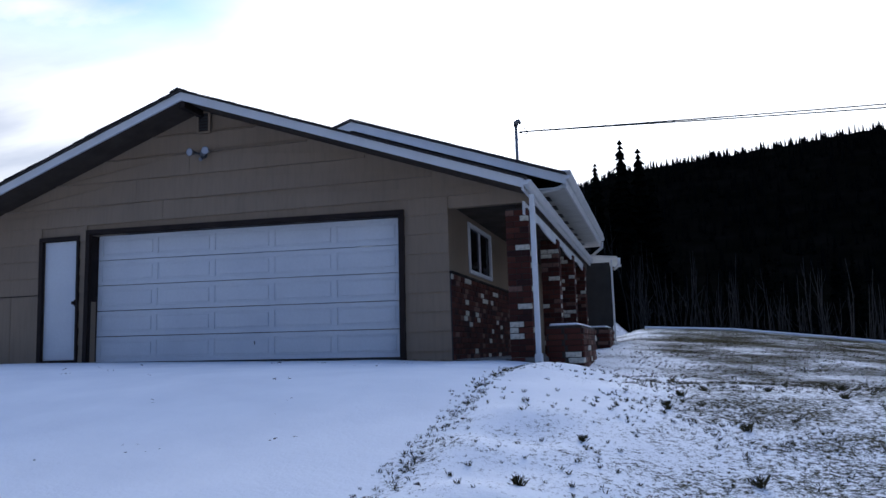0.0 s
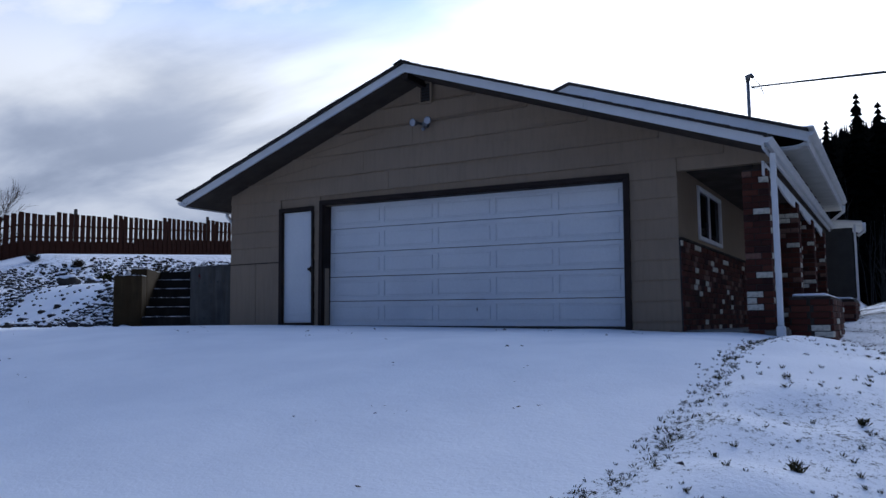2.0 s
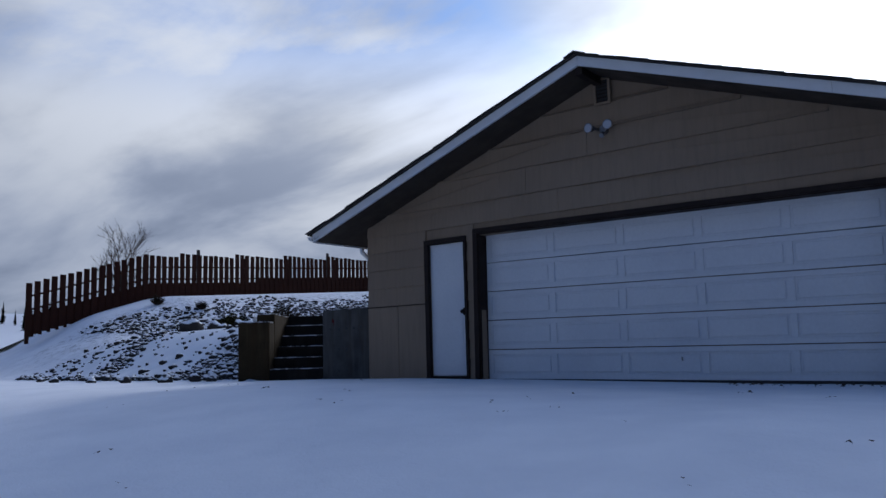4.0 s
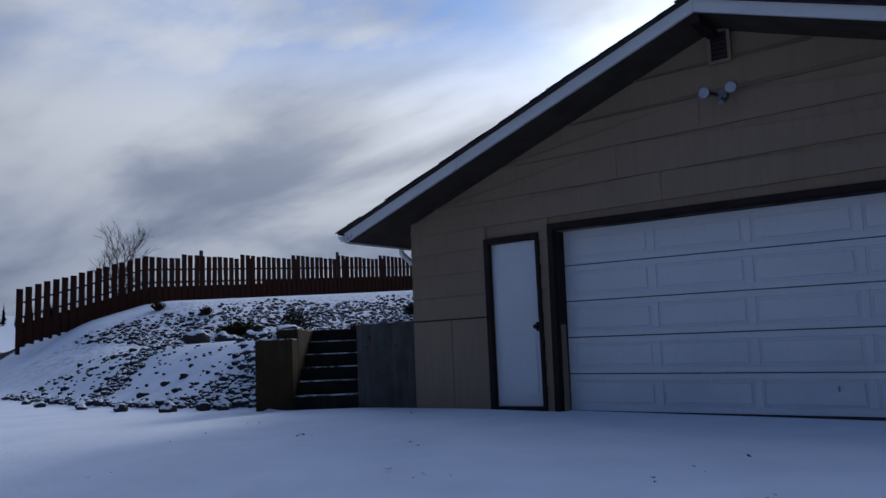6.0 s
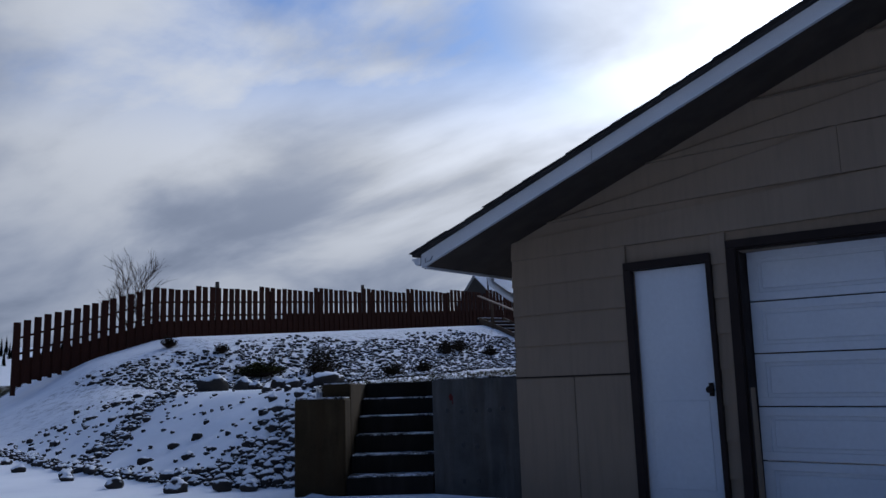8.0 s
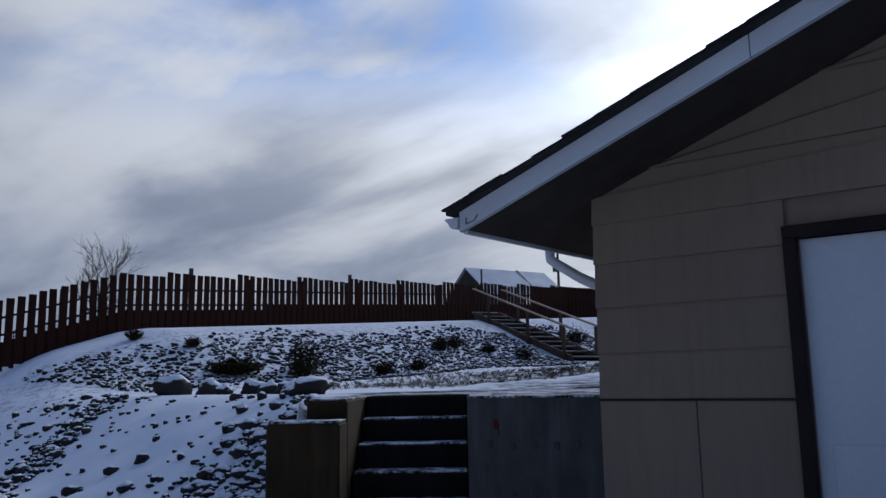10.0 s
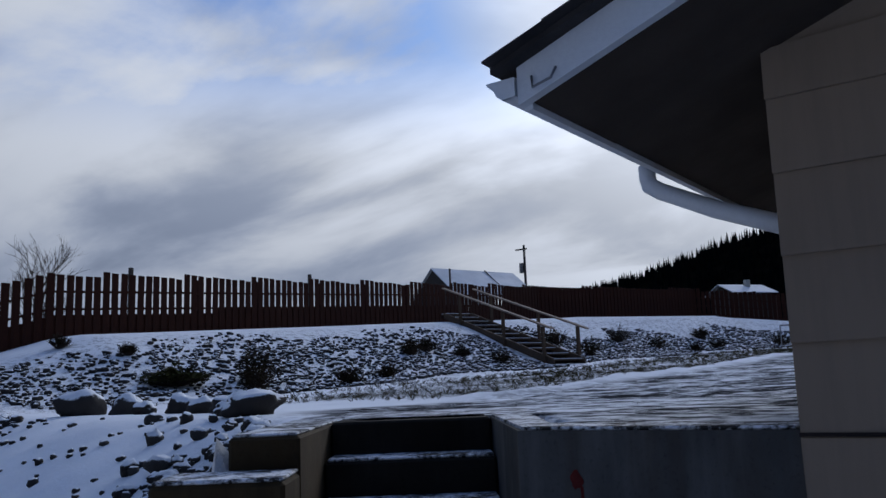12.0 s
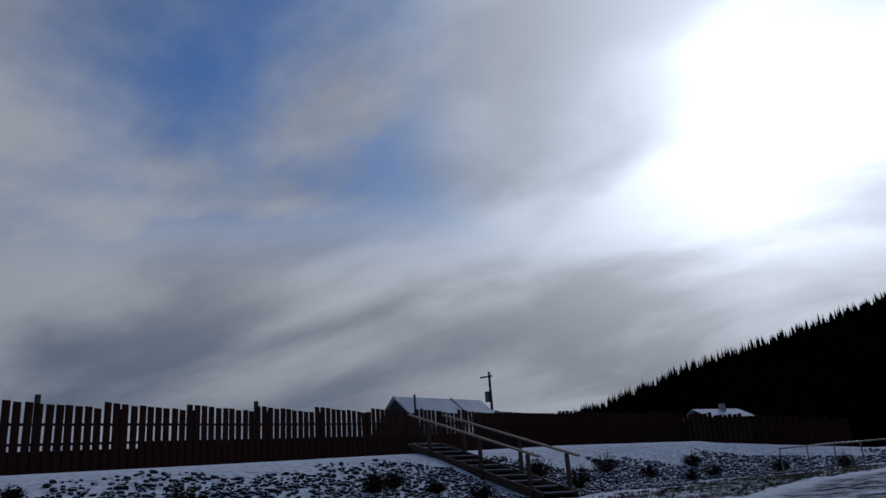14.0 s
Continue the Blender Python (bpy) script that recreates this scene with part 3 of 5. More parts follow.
def other_walls():
    part("wall", boxed(WALL_L, 0.14, -0.3, WALL_L + 0.14, BACK, roof_z(WALL_L) - 0.137), M["siding"], house)
    part("wall", boxed(WALL_L + 0.14, BACK - 0.14, -0.3, 6.3, BACK, 2.3), M["siding"], house)
    # porch wall, with the window's opening
    W = WALL_R
    y0, y1, z0, z1 = 1.24, 2.80, 1.33, 2.0
    for a, bb, c, d in ((0.14, y0, 1.19, 2.6), (y1, BACK - 0.14, 1.19, 2.6), (y0, y1, 1.19, z0), (y0, y1, z1, 2.6), (0.14, BACK - 0.14, -0.2, 1.19)):
        part("wall", boxed(W - 0.14, a, c, W, bb, d), M["siding"], house, "beige porch wall")
    # brick wainscot
    row, bw, rng = 0.0775, 0.215, random.Random(8)
    bricks = [mesh_of(boxed(0, 0.004, 0.005, 0.03, bw - 0.006, row - 0.005, bevel=0.004), "brick", M["brick"]),
              mesh_of(boxed(0, 0.004, 0.005, 0.03, bw / 2 - 0.006, row - 0.005, bevel=0.004), "half_brick", M["brick"])]
    mortar = part("wainscot", boxed(W, 0.0, -0.06, W + 0.018, 8.0, 1.18), M["mortar"], house, "dark mortar bed of the brick wainscot")
    count = 0
    for i in range(16):
        y = 0.0
        k = i % 2
        while y < 4.5:
            step = bw if not (k and y == 0) else bw / 2
            share("brick", bricks[0 if step == bw else 1], mortar, Matrix.Translation((W + rng.uniform(0.0, 0.006), y, -0.06 + i * row)))
            y += step
            count += 1
    far = bmesh.new()
    for i in range(16):
        for j in range(16):
            y = 4.6 + j * bw + (i % 2) * bw / 2
            box(far, W, y + 0.004, -0.055 + i * row, W + 0.032, y + bw - 0.006, -0.06 + i * row + row - 0.005)
    tagged(part("brickwork", far, M["brick_far"], mortar), kind="stuff")
    part("wainscot_cap", boxed(W - 0.002, 0.0, 1.181, W + 0.045, 8.0, 1.215, bevel=0.006), M["brown"], house)
    win = part("window", boxed(W - 0.03, y0, z0, W - 0.015, y1, z1), M["pane"], house, "dark sliding window in a white frame")
    f = 0.05
    for a, b, c, d in ((y0 - f, y1 + f, z1 - 0.01, z1 + f), (y0 - f, y1 + f, z0 - f, z0 + 0.01), (y0 - f, y0 + 0.01, z0 + 0.01, z1 - 0.01), (y1 - 0.01, y1 + f, z0 + 0.01, z1 - 0.01)):
        part("frame", boxed(W - 0.014, a, c, W + 0.03, b, d, bevel=0.006), M["white"], win, "white frame")
    part("mullion", boxed(W - 0.014, 2.0, z0 + 0.01, W + 0.01, 2.03, z1 - 0.01), M["white"], win)
    # porch floor and ceiling
    part("porch_floor", boxed(W + 0.05, 0.0, -0.32, 6.95, 9.6, 0.035, bevel=0.01), M["slab"], house, "bare concrete porch floor")
    part("porch_ceiling", boxed(W, 0.14, 2.14, 6.80, 9.7, 2.17), M["soffit"], house)
    part("beam", boxed(6.62, 0.14, 1.99, 6.76, 9.7, 2.138), M["soffit"], house)


other_walls()


def roof():
    r = part("roof", bmesh.new(), M["shingle"], house, "dark asphalt shingle roof")
    bm = bmesh.new()
    th = 0.018
    for x_out, sign in ((LEFT - 0.06, -1), (RIGHT + 0.05, 1)):
        prism(bm, [(PEAK_X, PEAK_Z), (x_out, roof_z(x_out)), (x_out, roof_z(x_out) - th), (PEAK_X, PEAK_Z - th)], "y", FRONT - 0.05, BACK)
    bm.to_mesh(r.data)
    bm.free()
    # shingle courses, whose butts stand up along the rake
    rng = random.Random(2)
    course = 0.20
    for sign, x_out in ((-1, LEFT - 0.06), (1, RIGHT + 0.05)):
        n = int(abs(x_out - PEAK_X) / course)
        for i in range(n + 1):
            xa = x_out - sign * i * course
            xb = xa - sign * (course + 0.02)
            if (xb - PEAK_X) * sign < 0:
                xb = PEAK_X
            j = rng.uniform(0, 0.03)
            q = bmesh.new()
            prism(q, [(xa, roof_z(xa) + 0.002), (xa, roof_z(xa) + 0.009), (xb, roof_z(xb) + 0.003), (xb, roof_z(xb) + 0.002)], "y", FRONT - 0.065 - j, BACK)
            part("shingle_course", q, M["shingle"], r)
    part("ridge_cap", prismed([(PEAK_X - 0.14, roof_z(PEAK_X - 0.14) + 0.015), (PEAK_X, PEAK_Z + 0.022), (PEAK_X + 0.14, roof_z(PEAK_X + 0.14) + 0.015), (PEAK_X, PEAK_Z + 0.005)], "y", FRONT - 0.09, BACK), M["shingle"], r)
    # barge boards: two boards each side, butted
    h = 0.118
    for x0, x1 in ((LEFT, -0.75), (-0.745, PEAK_X), (PEAK_X + 0.003, 4.7), (4.704, RIGHT)):
        q = prismed([(x0, roof_z(x0) - 0.02), (x1, roof_z(x1) - 0.02), (x1, roof_z(x1) - 0.02 - h), (x0, roof_z(x0) - 0.02 - h)], "y", FRONT, FRONT + 0.035)
        part("barge_board", q, M["white"], r, "white barge board")
    for x0, x1 in ((LEFT, PEAK_X), (PEAK_X, RIGHT)):
        q = prismed([(x0, roof_z(x0) - 0.115), (x1, roof_z(x1) - 0.115), (x1, roof_z(x1) - 0.135), (x0, roof_z(x0) - 0.135)], "y", FRONT + 0.036, 0.028)
        part("soffit", q, M["soffit"], r, "brown painted soffit board")
    # eave soffit and fascia of the side walls
    q = prismed([(LEFT + 0.03, roof_z(LEFT + 0.03) - 0.115), (WALL_L - 0.002, roof_z(WALL_L) - 0.115), (WALL_L - 0.002, roof_z(WALL_L) - 0.135), (LEFT + 0.03, roof_z(LEFT + 0.03) - 0.135)], "y", 0.03, BACK)
    part("soffit", q, M["soffit"], r, "brown painted soffit board")
    part("fascia", boxed(LEFT, FRONT + 0.036, roof_z(LEFT) - 0.145, LEFT + 0.028, BACK, roof_z(LEFT) - 0.02), M["white"], r)
    part("fascia", boxed(RIGHT - 0.03, FRONT + 0.036, roof_z(RIGHT) - 0.16, RIGHT, BACK, roof_z(RIGHT) - 0.02), M["white"], r)
    part("rafter_end", boxed(PEAK_X - 0.05, FRONT + 0.04, PEAK_Z - 0.24, PEAK_X + 0.04, 0.0, PEAK_Z - 0.14), M["brown"], r)
    return r


roof_part = roof()


def gutter(x, y0, y1, z, side, name="gutter", spout=None):
    """An ogee gutter hung on a fascia; side is the way it faces."""
    g = part(name, bmesh.new(), M["white"], house, "white metal rain gutter")
    prof = [(0, 0), (0, -0.058), (0.045, -0.062), (0.064, -0.046), (0.07, -0.03), (0.092, -0.01), (0.097, 0.0), (0.088, 0.0), (0.08, -0.01), (0.061, -0.028), (0.055, -0.044), (0.04, -0.055), (0.007, -0.052), (0.007, 0)]
    bm = bmesh.new()
    prism(bm, [(x + side * a, z + b) for a, b in prof], "y", y0, y1)
    prism(bm, [(x + side * a, z + b) for a, b in prof[:7]], "y", y0 - 0.004, y0 + 0.008)
    bm.to_mesh(g.data)
    bm.free()
    return g


EAVE_RUN = 0.05


def draw_in(ob):
    """The left eave closes on the wall towards the back of the garage."""
    for v in ob.data.vertices:
        if v.co.x < WALL_L - 0.05:
            v.co.x += EAVE_RUN * (v.co.y - FRONT) * min(1.0, (WALL_L - v.co.x) / 0.57)


g = gutter(LEFT - 0.002, FRONT - 0.01, BACK, roof_z(LEFT) - 0.052, -1)
part("end_bracket", tubed([(LEFT + 0.05, FRONT - 0.004, roof_z(LEFT) - 0.06), (LEFT + 0.06, FRONT - 0.02, roof_z(LEFT) - 0.10), (LEFT + 0.12, FRONT - 0.02, roof_z(LEFT) - 0.085), (LEFT + 0.13, FRONT - 0.004, roof_z(LEFT) - 0.05)], 0.004, 6), M["metal"], g, "loose bent wire bracket")
# elbowed downpipe from the left gutter back to the wall
zg, PIPE_Y = roof_z(LEFT) - 0.10, 0.5
smooth(part("downpipe", tubed([(LEFT, PIPE_Y, zg), (LEFT, PIPE_Y, zg - 0.05), (LEFT + 0.01, PIPE_Y - 0.01, zg - 0.085), (LEFT + 0.06, PIPE_Y - 0.03, zg - 0.12), (LEFT + 0.3, PIPE_Y - 0.16, zg - 0.25), (LEFT + 0.61, PIPE_Y - 0.32, zg - 0.39)], 0.034, 12), M["white"], g, "white elbowed downpipe"))
g2 = gutter(RIGHT + 0.002, FRONT - 0.01, BACK, roof_z(RIGHT) - 0.045, 1)
part("downpipe", boxed(RIGHT + 0.01, FRONT + 0.36, 0.08, RIGHT + 0.075, FRONT + 0.44, roof_z(RIGHT) - 0.16, bevel=0.008), M["white"], g2, "white square downpipe")
part("shoe", boxed(RIGHT - 0.005, FRONT + 0.34, -0.16, RIGHT + 0.09, FRONT + 0.46, 0.08, bevel=0.012), M["white"], g2)
for piece in [g] + [q for q in roof_part.children if q.name.split(".")[0] in ("shingle_course", "soffit", "fascia")] + [roof_part]:
    draw_in(piece)
# scalloped valance under the porch eave
q = bmesh.new()
lowered = [(FRONT + 0.5, 2.07)]
for k in range(40):
    t = k / 39
    lowered.append((FRONT + 0.5 + t * 8.6, 1.985 - 0.09 * abs(math.cos(t * math.pi * 3)) ** 0.6))
lowered.append((FRONT + 9.1, 2.07))
prism(q, lowered, "x", RIGHT - 0.10, RIGHT - 0.075)
part("valance", q, M["white"], house, "white scalloped valance board")


def second_roof():
    """The main house's gable, set back and a little higher."""
    px, pz, y0, y1, xr = 3.42, 4.22, 2.45, 10.75, 7.08
    f = lambda x: pz - 0.345 * abs(x - px)
    r = part("roof", bmesh.new(), M["shingle"], house, "dark shingled main roof with a little snow")
    q = bmesh.new()
    for xo in (-0.2, xr):
        prism(q, [(px, pz), (xo, f(xo)), (xo, f(xo) - 0.05), (px, pz - 0.05)], "y", y0 - 0.03, y1)
    q.to_mesh(r.data)
    q.free()
    for x0, x1 in ((-0.2, px), (px + 0.003, xr)):
        part("barge_board", prismed([(x0, f(x0) - 0.052), (x1, f(x1) - 0.052), (x1, f(x1) - 0.20), (x0, f(x0) - 0.20)], "y", y0, y0 + 0.035), M["white"], r, "white barge board")
    part("gable", prismed([(0.0, f(0.0) - 0.2), (px, pz - 0.2), (6.25, f(6.25) - 0.2), (6.25, 2.4), (0.0, 2.4)], "y", y0 + 0.5, y0 + 0.6), M["siding"], r)
    part("gable_soffit", prismed([(px, pz - 0.07), (xr, f(xr) - 0.07), (xr, f(xr) - 0.10), (px, pz - 0.10)], "y", y0 + 0.036, y0 + 0.5), M["soffit"], r)
    sof = part("soffit", boxed(6.26, y0 + 0.036, f(xr) - 0.26, xr - 0.03, y1, f(xr) - 0.235), M["soffit_white"], r, "white vented eave soffit")
    for i in range(8):
        part("vent", boxed(6.55, y0 + 0.7 + i * 0.95, f(xr) - 0.266, 6.72, y0 + 1.1 + i * 0.95, f(xr) - 0.2605), M["black"], sof)
    part("fascia", boxed(xr - 0.028, y0 + 0.036, f(xr) - 0.26, xr, y1, f(xr) - 0.052), M["white"], r)
    gg = gutter(xr + 0.002, y0 - 0.01, y1, f(xr) - 0.06, 1)
    # gutter's pipe along the gable's foot, and a bend at the far end
    smooth(part("downpipe", tubed([(xr + 0.02, y0 + 0.1, f(xr) - 0.17), (xr - 0.12, y0 + 0.1, f(xr) - 0.24), (6.35, y0 + 0.16, 2.62)], 0.035, 8), M["white"], gg))
    smooth(part("downpipe", tubed([(xr + 0.03, y1 - 0.2, f(xr) - 0.17), (xr + 0.03, y1 - 0.2, f(xr) - 0.3), (6.7, y1 - 0.15, f(xr) - 0.62)], 0.035, 8), M["white"], gg))
    # icicle fringe and thin snow on the eave
    part("eave_snow", boxed(xr - 0.12, y0 + 0.05, f(xr) + 0.01, xr + 0.08, y1 - 0.1, f(xr) + 0.045, bevel=0.012), M["snow"], r, "thin line of snow")
    part("roof_snow", prismed([(6.3, roof_z(6.3) + 0.022), (6.3, roof_z(6.3) + 0.04), (2.2, roof_z(2.2) + 0.045), (2.2, roof_z(2.2) + 0.022)], "y", FRONT + 0.5, 2.4), M["snow"], r, "thin snow on the garage roof")
    w2 = part("wall", boxed(5.6, 9.7, 0.0, 6.25, 9.75, f(6.25) - 0.25), M["siding"], house)


second_roof()


def brick_pier(x, y, w, d, z0, z1, label, seed, parent):
    """A pier of separate bricks, in courses."""
    core = part("pier", boxed(x + 0.012, y + 0.012, z0, x + w - 0.012, y + d - 0.012, z1), M["mortar"], parent, label)
    row = 0.0775
    rng = random.Random(seed)
    long_me = mesh_of(boxed(0.004, 0, 0.005, w * 0.62 - 0.005, 0.06, row - 0.005, bevel=0.004), "brick", M["brick"])
    short_me = mesh_of(boxed(0.004, 0, 0.005, w * 0.38 - 0.005, 0.06, row - 0.005, bevel=0.004), "brick", M["brick"])
    side_me = mesh_of(boxed(0, 0.06, 0.005, 0.06, d / 2 - 0.004, row - 0.005, bevel=0.004), "brick", M["brick"])
    for i in range(int((z1 - z0) / row)):
        z = z0 + i * row
        a, b = (0, w * 0.62) if i % 2 else (w * 0.38, 0)
        for me, off in ((long_me, a), (short_me, b)):
            share("brick", me, core, Matrix.Translation((x + off, y + rng.uniform(-0.005, 0.003), z)))
        for k in range(2):
            share("brick", side_me, core, Matrix.Translation((x + w - 0.06 + rng.uniform(-0.003, 0.006), y + k * (d / 2 - 0.03), z)))
    return core


for k, yy in enumerate((0.0, 3.3, 5.9, 8.4)):
    brick_pier(6.50, yy, 0.31, 0.32, -0.12, 1.99, "dark brick porch pier with scattered pale bricks", 20 + k, house)


def planter(y0, y1, z1, seed):
    p = thing("brick_planter", "low dark brick planter box filled with snow beside the porch", "planter", "planters along the porch", (6.92, y0, -0.3))
    W, D, H = 0.50, y1 - y0, z1 + 0.3
    part("body", boxed(0.02, 0.02, 0, W - 0.02, D - 0.02, H - 0.03), M["mortar"], p)
    row, bw, rng = 0.0775, 0.215, random.Random(seed)
    fme = mesh_of(boxed(0.004, 0, 0.005, bw - 0.005, 0.03, row - 0.005, bevel=0.004), "brick", M["brick"])
    sme = mesh_of(boxed(0, 0.004, 0.005, 0.03, bw - 0.005, row - 0.005, bevel=0.004), "brick", M["brick"])
    for i in range(int(H / row)):
        for k in range(2):
            share("brick", fme, p, Matrix.Translation((k * 0.25 + (0.035 if i % 2 else 0), rng.uniform(-0.004, 0.004), i * row)))
        for k in range(int(D / bw)):
            share("brick", sme, p, Matrix.Translation((W - 0.03 + rng.uniform(-0.004, 0.004), k * bw + (0.05 if i % 2 else 0), i * row)))
    bm = bmesh.new()
    box(bm, 0.05, 0.05, H - 0.04, W - 0.06, D - 0.06, H + 0.006, bevel=0.02)
    part("snow_cap", bm, M["snow"], p, "cap of snow")
    return p


planter(0.3, 2.6, 0.46, 31)
planter(6.2, 8.2, 0.55, 32)


def bay_entry():
    """The white-framed entry and lean-to at the far end of the porch."""
    e = thing("porch_entry", "white framed porch entry with a dark screen under a lean-to roof", "entry", at=(6.3, 10.9, -0.1))
    part("post", boxed(0.97, 0.0, 0, 1.02, 0.06, 2.47, bevel=0.006), M["white"], e)
    part("post", boxed(0.0, 0.0, 0, 0.08, 0.08, 2.5), M["white"], e)
    part("screen", boxed(0.08, 0.03, 0.3, 0.95, 0.045, 2.4), M["black"], e, "dark mesh screen")
    part("sill", boxed(0.08, 0.01, 0.22, 0.95, 0.07, 0.3), M["white"], e)
    part("roof", prismed([(-0.3, 2.66), (1.15, 2.50), (1.15, 2.54), (-0.3, 2.70)], "y", -0.05, 2.6), M["soffit_white"], e, "white edged lean-to roof")
    smooth(part("downpipe", tubed([(1.2, -0.15, 2.48), (1.2, -0.15, 2.3), (1.06, -0.05, 2.2)], 0.04, 8), M["white"], e))
    part("side_wall", boxed(-0.7, 0.02, 0, 0.0, 0.1, 2.45), M["soffit"], e)
    dr = part("door", boxed(-0.62, -0.02, 0.1, -0.08, 0.02, 2.15, bevel=0.006), M["white"], e, "white porch door with a narrow pane")
    part("pane", boxed(-0.45, -0.026, 1.2, -0.25, -0.021, 2.0), M["pane"], dr)
    part("heap", boxed(0.9, -0.1, -0.15, 1.15, 0.3, 0.2, bevel=0.06), M["snow"], e, "small heap of snow")


bay_entry()


# ---- garage door, side door and fittings ----
# the old garage opening has sunk a little towards the porch
SAG = pose(2.55, 0, 1.05) @ pose(0, 0, 0, 0, 0.75, 0) @ pose(-2.55, 0, -1.05)


def trims():
    t = 0.075
    fr = tagged(new("door_frame"), "dark brown wooden casing round the garage door", "door frame", kind="structure")
    for k in ((0.015, -0.035, 0.02, 0.085, 0.0285, 2.06), (5.015, -0.035, 0.0, 5.09, 0.0285, 2.06), (0.015, -0.036, 2.061, 5.09, 0.0285, 2.125)):
        part("casing", boxed(*k, bevel=0.004), M["brown"], fr)
    for k in ((0.087, 0.0, 0.0, 0.10, 0.30, 2.044), (5.0, 0.0, -0.0, 5.013, 0.30, 2.044), (0.087, 0.0, 2.045, 5.013, 0.30, 2.06)):
        part("jamb", boxed(*k), M["brown"], fr)
    fr.matrix_basis = SAG


trims()


def garage_door():
    X0, X1, Z0, Z1, Y = 0.105, 4.995, 0.115, 2.055, 0.17
    d = thing("garage_door", "white five-section panelled double garage door, closed and a little grimy", "garage door", at=(X0, Y, Z0))
    n, cols = 5, 5
    H, W = (Z1 - Z0) / n, X1 - X0
    for i in range(n):
        z = i * H
        sec = part("section", boxed(0, 0.012, z + 0.006, W, 0.045, z + H - 0.004, bevel=0.003), M["door"], d)
        # rails and stiles stand proud of the sunken panels
        st, rl = 0.075, 0.062
        for k in range(cols + 1):
            xc = k * (W - st) / cols
            part("stile", boxed(xc, -0.002, z + 0.006 + rl, xc + st, 0.0125, z + H - 0.004 - rl, bevel=0.003), M["door"], sec)
        part("rail", boxed(0, -0.002, z + 0.006, W, 0.0125, z + 0.006 + rl, bevel=0.003), M["door"], sec)
        part("rail", boxed(0, -0.002, z + H - 0.004 - rl, W, 0.0125, z + H - 0.004, bevel=0.003), M["door"], sec)
        for k in range(cols):
            xa = k * (W - st) / cols + st + 0.025
            xb = (k + 1) * (W - st) / cols - 0.025
            part("raised_panel", boxed(xa, 0.004, z + rl + 0.032, xb, 0.0125, z + H - rl - 0.03, bevel=0.007), M["door"], sec)
    part("bottom_seal", boxed(0, 0.0, -0.05, W, 0.04, 0.005, bevel=0.006), M["black"], d, "black rubber seal")
    part("pull_handle", boxed(2.65, -0.02, 0.22, 2.665, -0.003, 0.27, bevel=0.004), M["metal"], d)
    d.matrix_basis = SAG @ d.matrix_basis
    return d


garage_door()


def side_door():
    fr = tagged(new("door_frame"), "dark brown wooden casing of the side door", "door frame", kind="structure")
    for k in ((-0.81, -0.035, 0.13, -0.745, 0.0285, 2.02), (-0.135, -0.035, 0.13, -0.095, 0.0285, 2.02), (-0.81, -0.036, 2.021, -0.095, 0.0285, 2.085)):
        part("casing", boxed(*k, bevel=0.004), M["brown"], fr)
    part("threshold", boxed(-0.745, -0.03, 0.11, -0.135, 0.1, 0.195, bevel=0.004), M["brown"], fr)
    d = thing("side_door", "narrow white painted side door beside the garage door, closed", "door", at=(-0.74, 0.03, 0.2))
    part("leaf", boxed(0, 0, 0, 0.60, 0.045, 1.815, bevel=0.004), M["door"], d)
    part("kick_panel", boxed(0.07, -0.006, 0.12, 0.53, -0.0005, 0.78, bevel=0.003), M["door"], d)
    k = part("knob", tubed([(0.555, 0, 0.86), (0.555, -0.03, 0.86), (0.555, -0.035, 0.86), (0.555, -0.06, 0.86), (0.555, -0.068, 0.86)], [0.014, 0.012, 0.026, 0.026, 0.012], 12), M["brown"], d, "dark round knob")
    part("latch_plate", boxed(0.535, -0.004, 0.81, 0.575, -0.0005, 0.91), M["brown"], d)


side_door()


def floodlight():
    f = thing("floodlight", "twin-headed security floodlight with clear lenses on the gable", "floodlight", at=(2.03, -0.01, 3.15))
    part("box", tubed([(0, 0.02, 0), (0, -0.05, 0)], 0.05, 14), M["metal"], f)
    for s in (-1, 1):
        h = part("head", tubed([(s * 0.04, -0.05, 0.0), (s * 0.09, -0.08, 0.02), (s * 0.11, -0.10, 0.02), (s * 0.125, -0.16, 0.015), (s * 0.13, -0.19, 0.012)], [0.016, 0.018, 0.036, 0.052, 0.06], 16), M["metal"], f)
        smooth(h)
        part("lens", tubed([(s * 0.13, -0.189, 0.012), (s * 0.132, -0.199, 0.011)], [0.056, 0.035], 16), M["lens"], h, "bright glass lens")
    part("sensor", tubed([(0, -0.04, -0.03), (0, -0.07, -0.07), (0, -0.1, -0.09)], [0.014, 0.03, 0.03], 12), M["metal"], f)


floodlight()


def gable_vent():
    v = thing("gable_vent", "small dark louvred vent under the roof peak", "vent", at=(2.03, -0.008, 3.64))
    fr = bmesh.new()
    for a in ((-0.11, -0.03, -0.17, -0.08, 0.0, 0.17), (0.08, -0.03, -0.17, 0.11, 0.0, 0.17), (-0.08, -0.03, 0.14, 0.08, 0.0, 0.17), (-0.08, -0.03, -0.17, 0.08, 0.0, -0.14)):
        box(fr, *a)
    part("frame", fr, M["siding"], v)
    part("backing", boxed(-0.08, -0.006, -0.14, 0.08, 0.0, 0.14), M["black"], v)
    for i in range(6):
        part("slat", boxed(-0.079, -0.022, -0.005, 0.079, 0.0, 0.003, m=pose(0, -0.004, -0.115 + i * 0.046, 35)), M["brown"], v)


gable_vent()


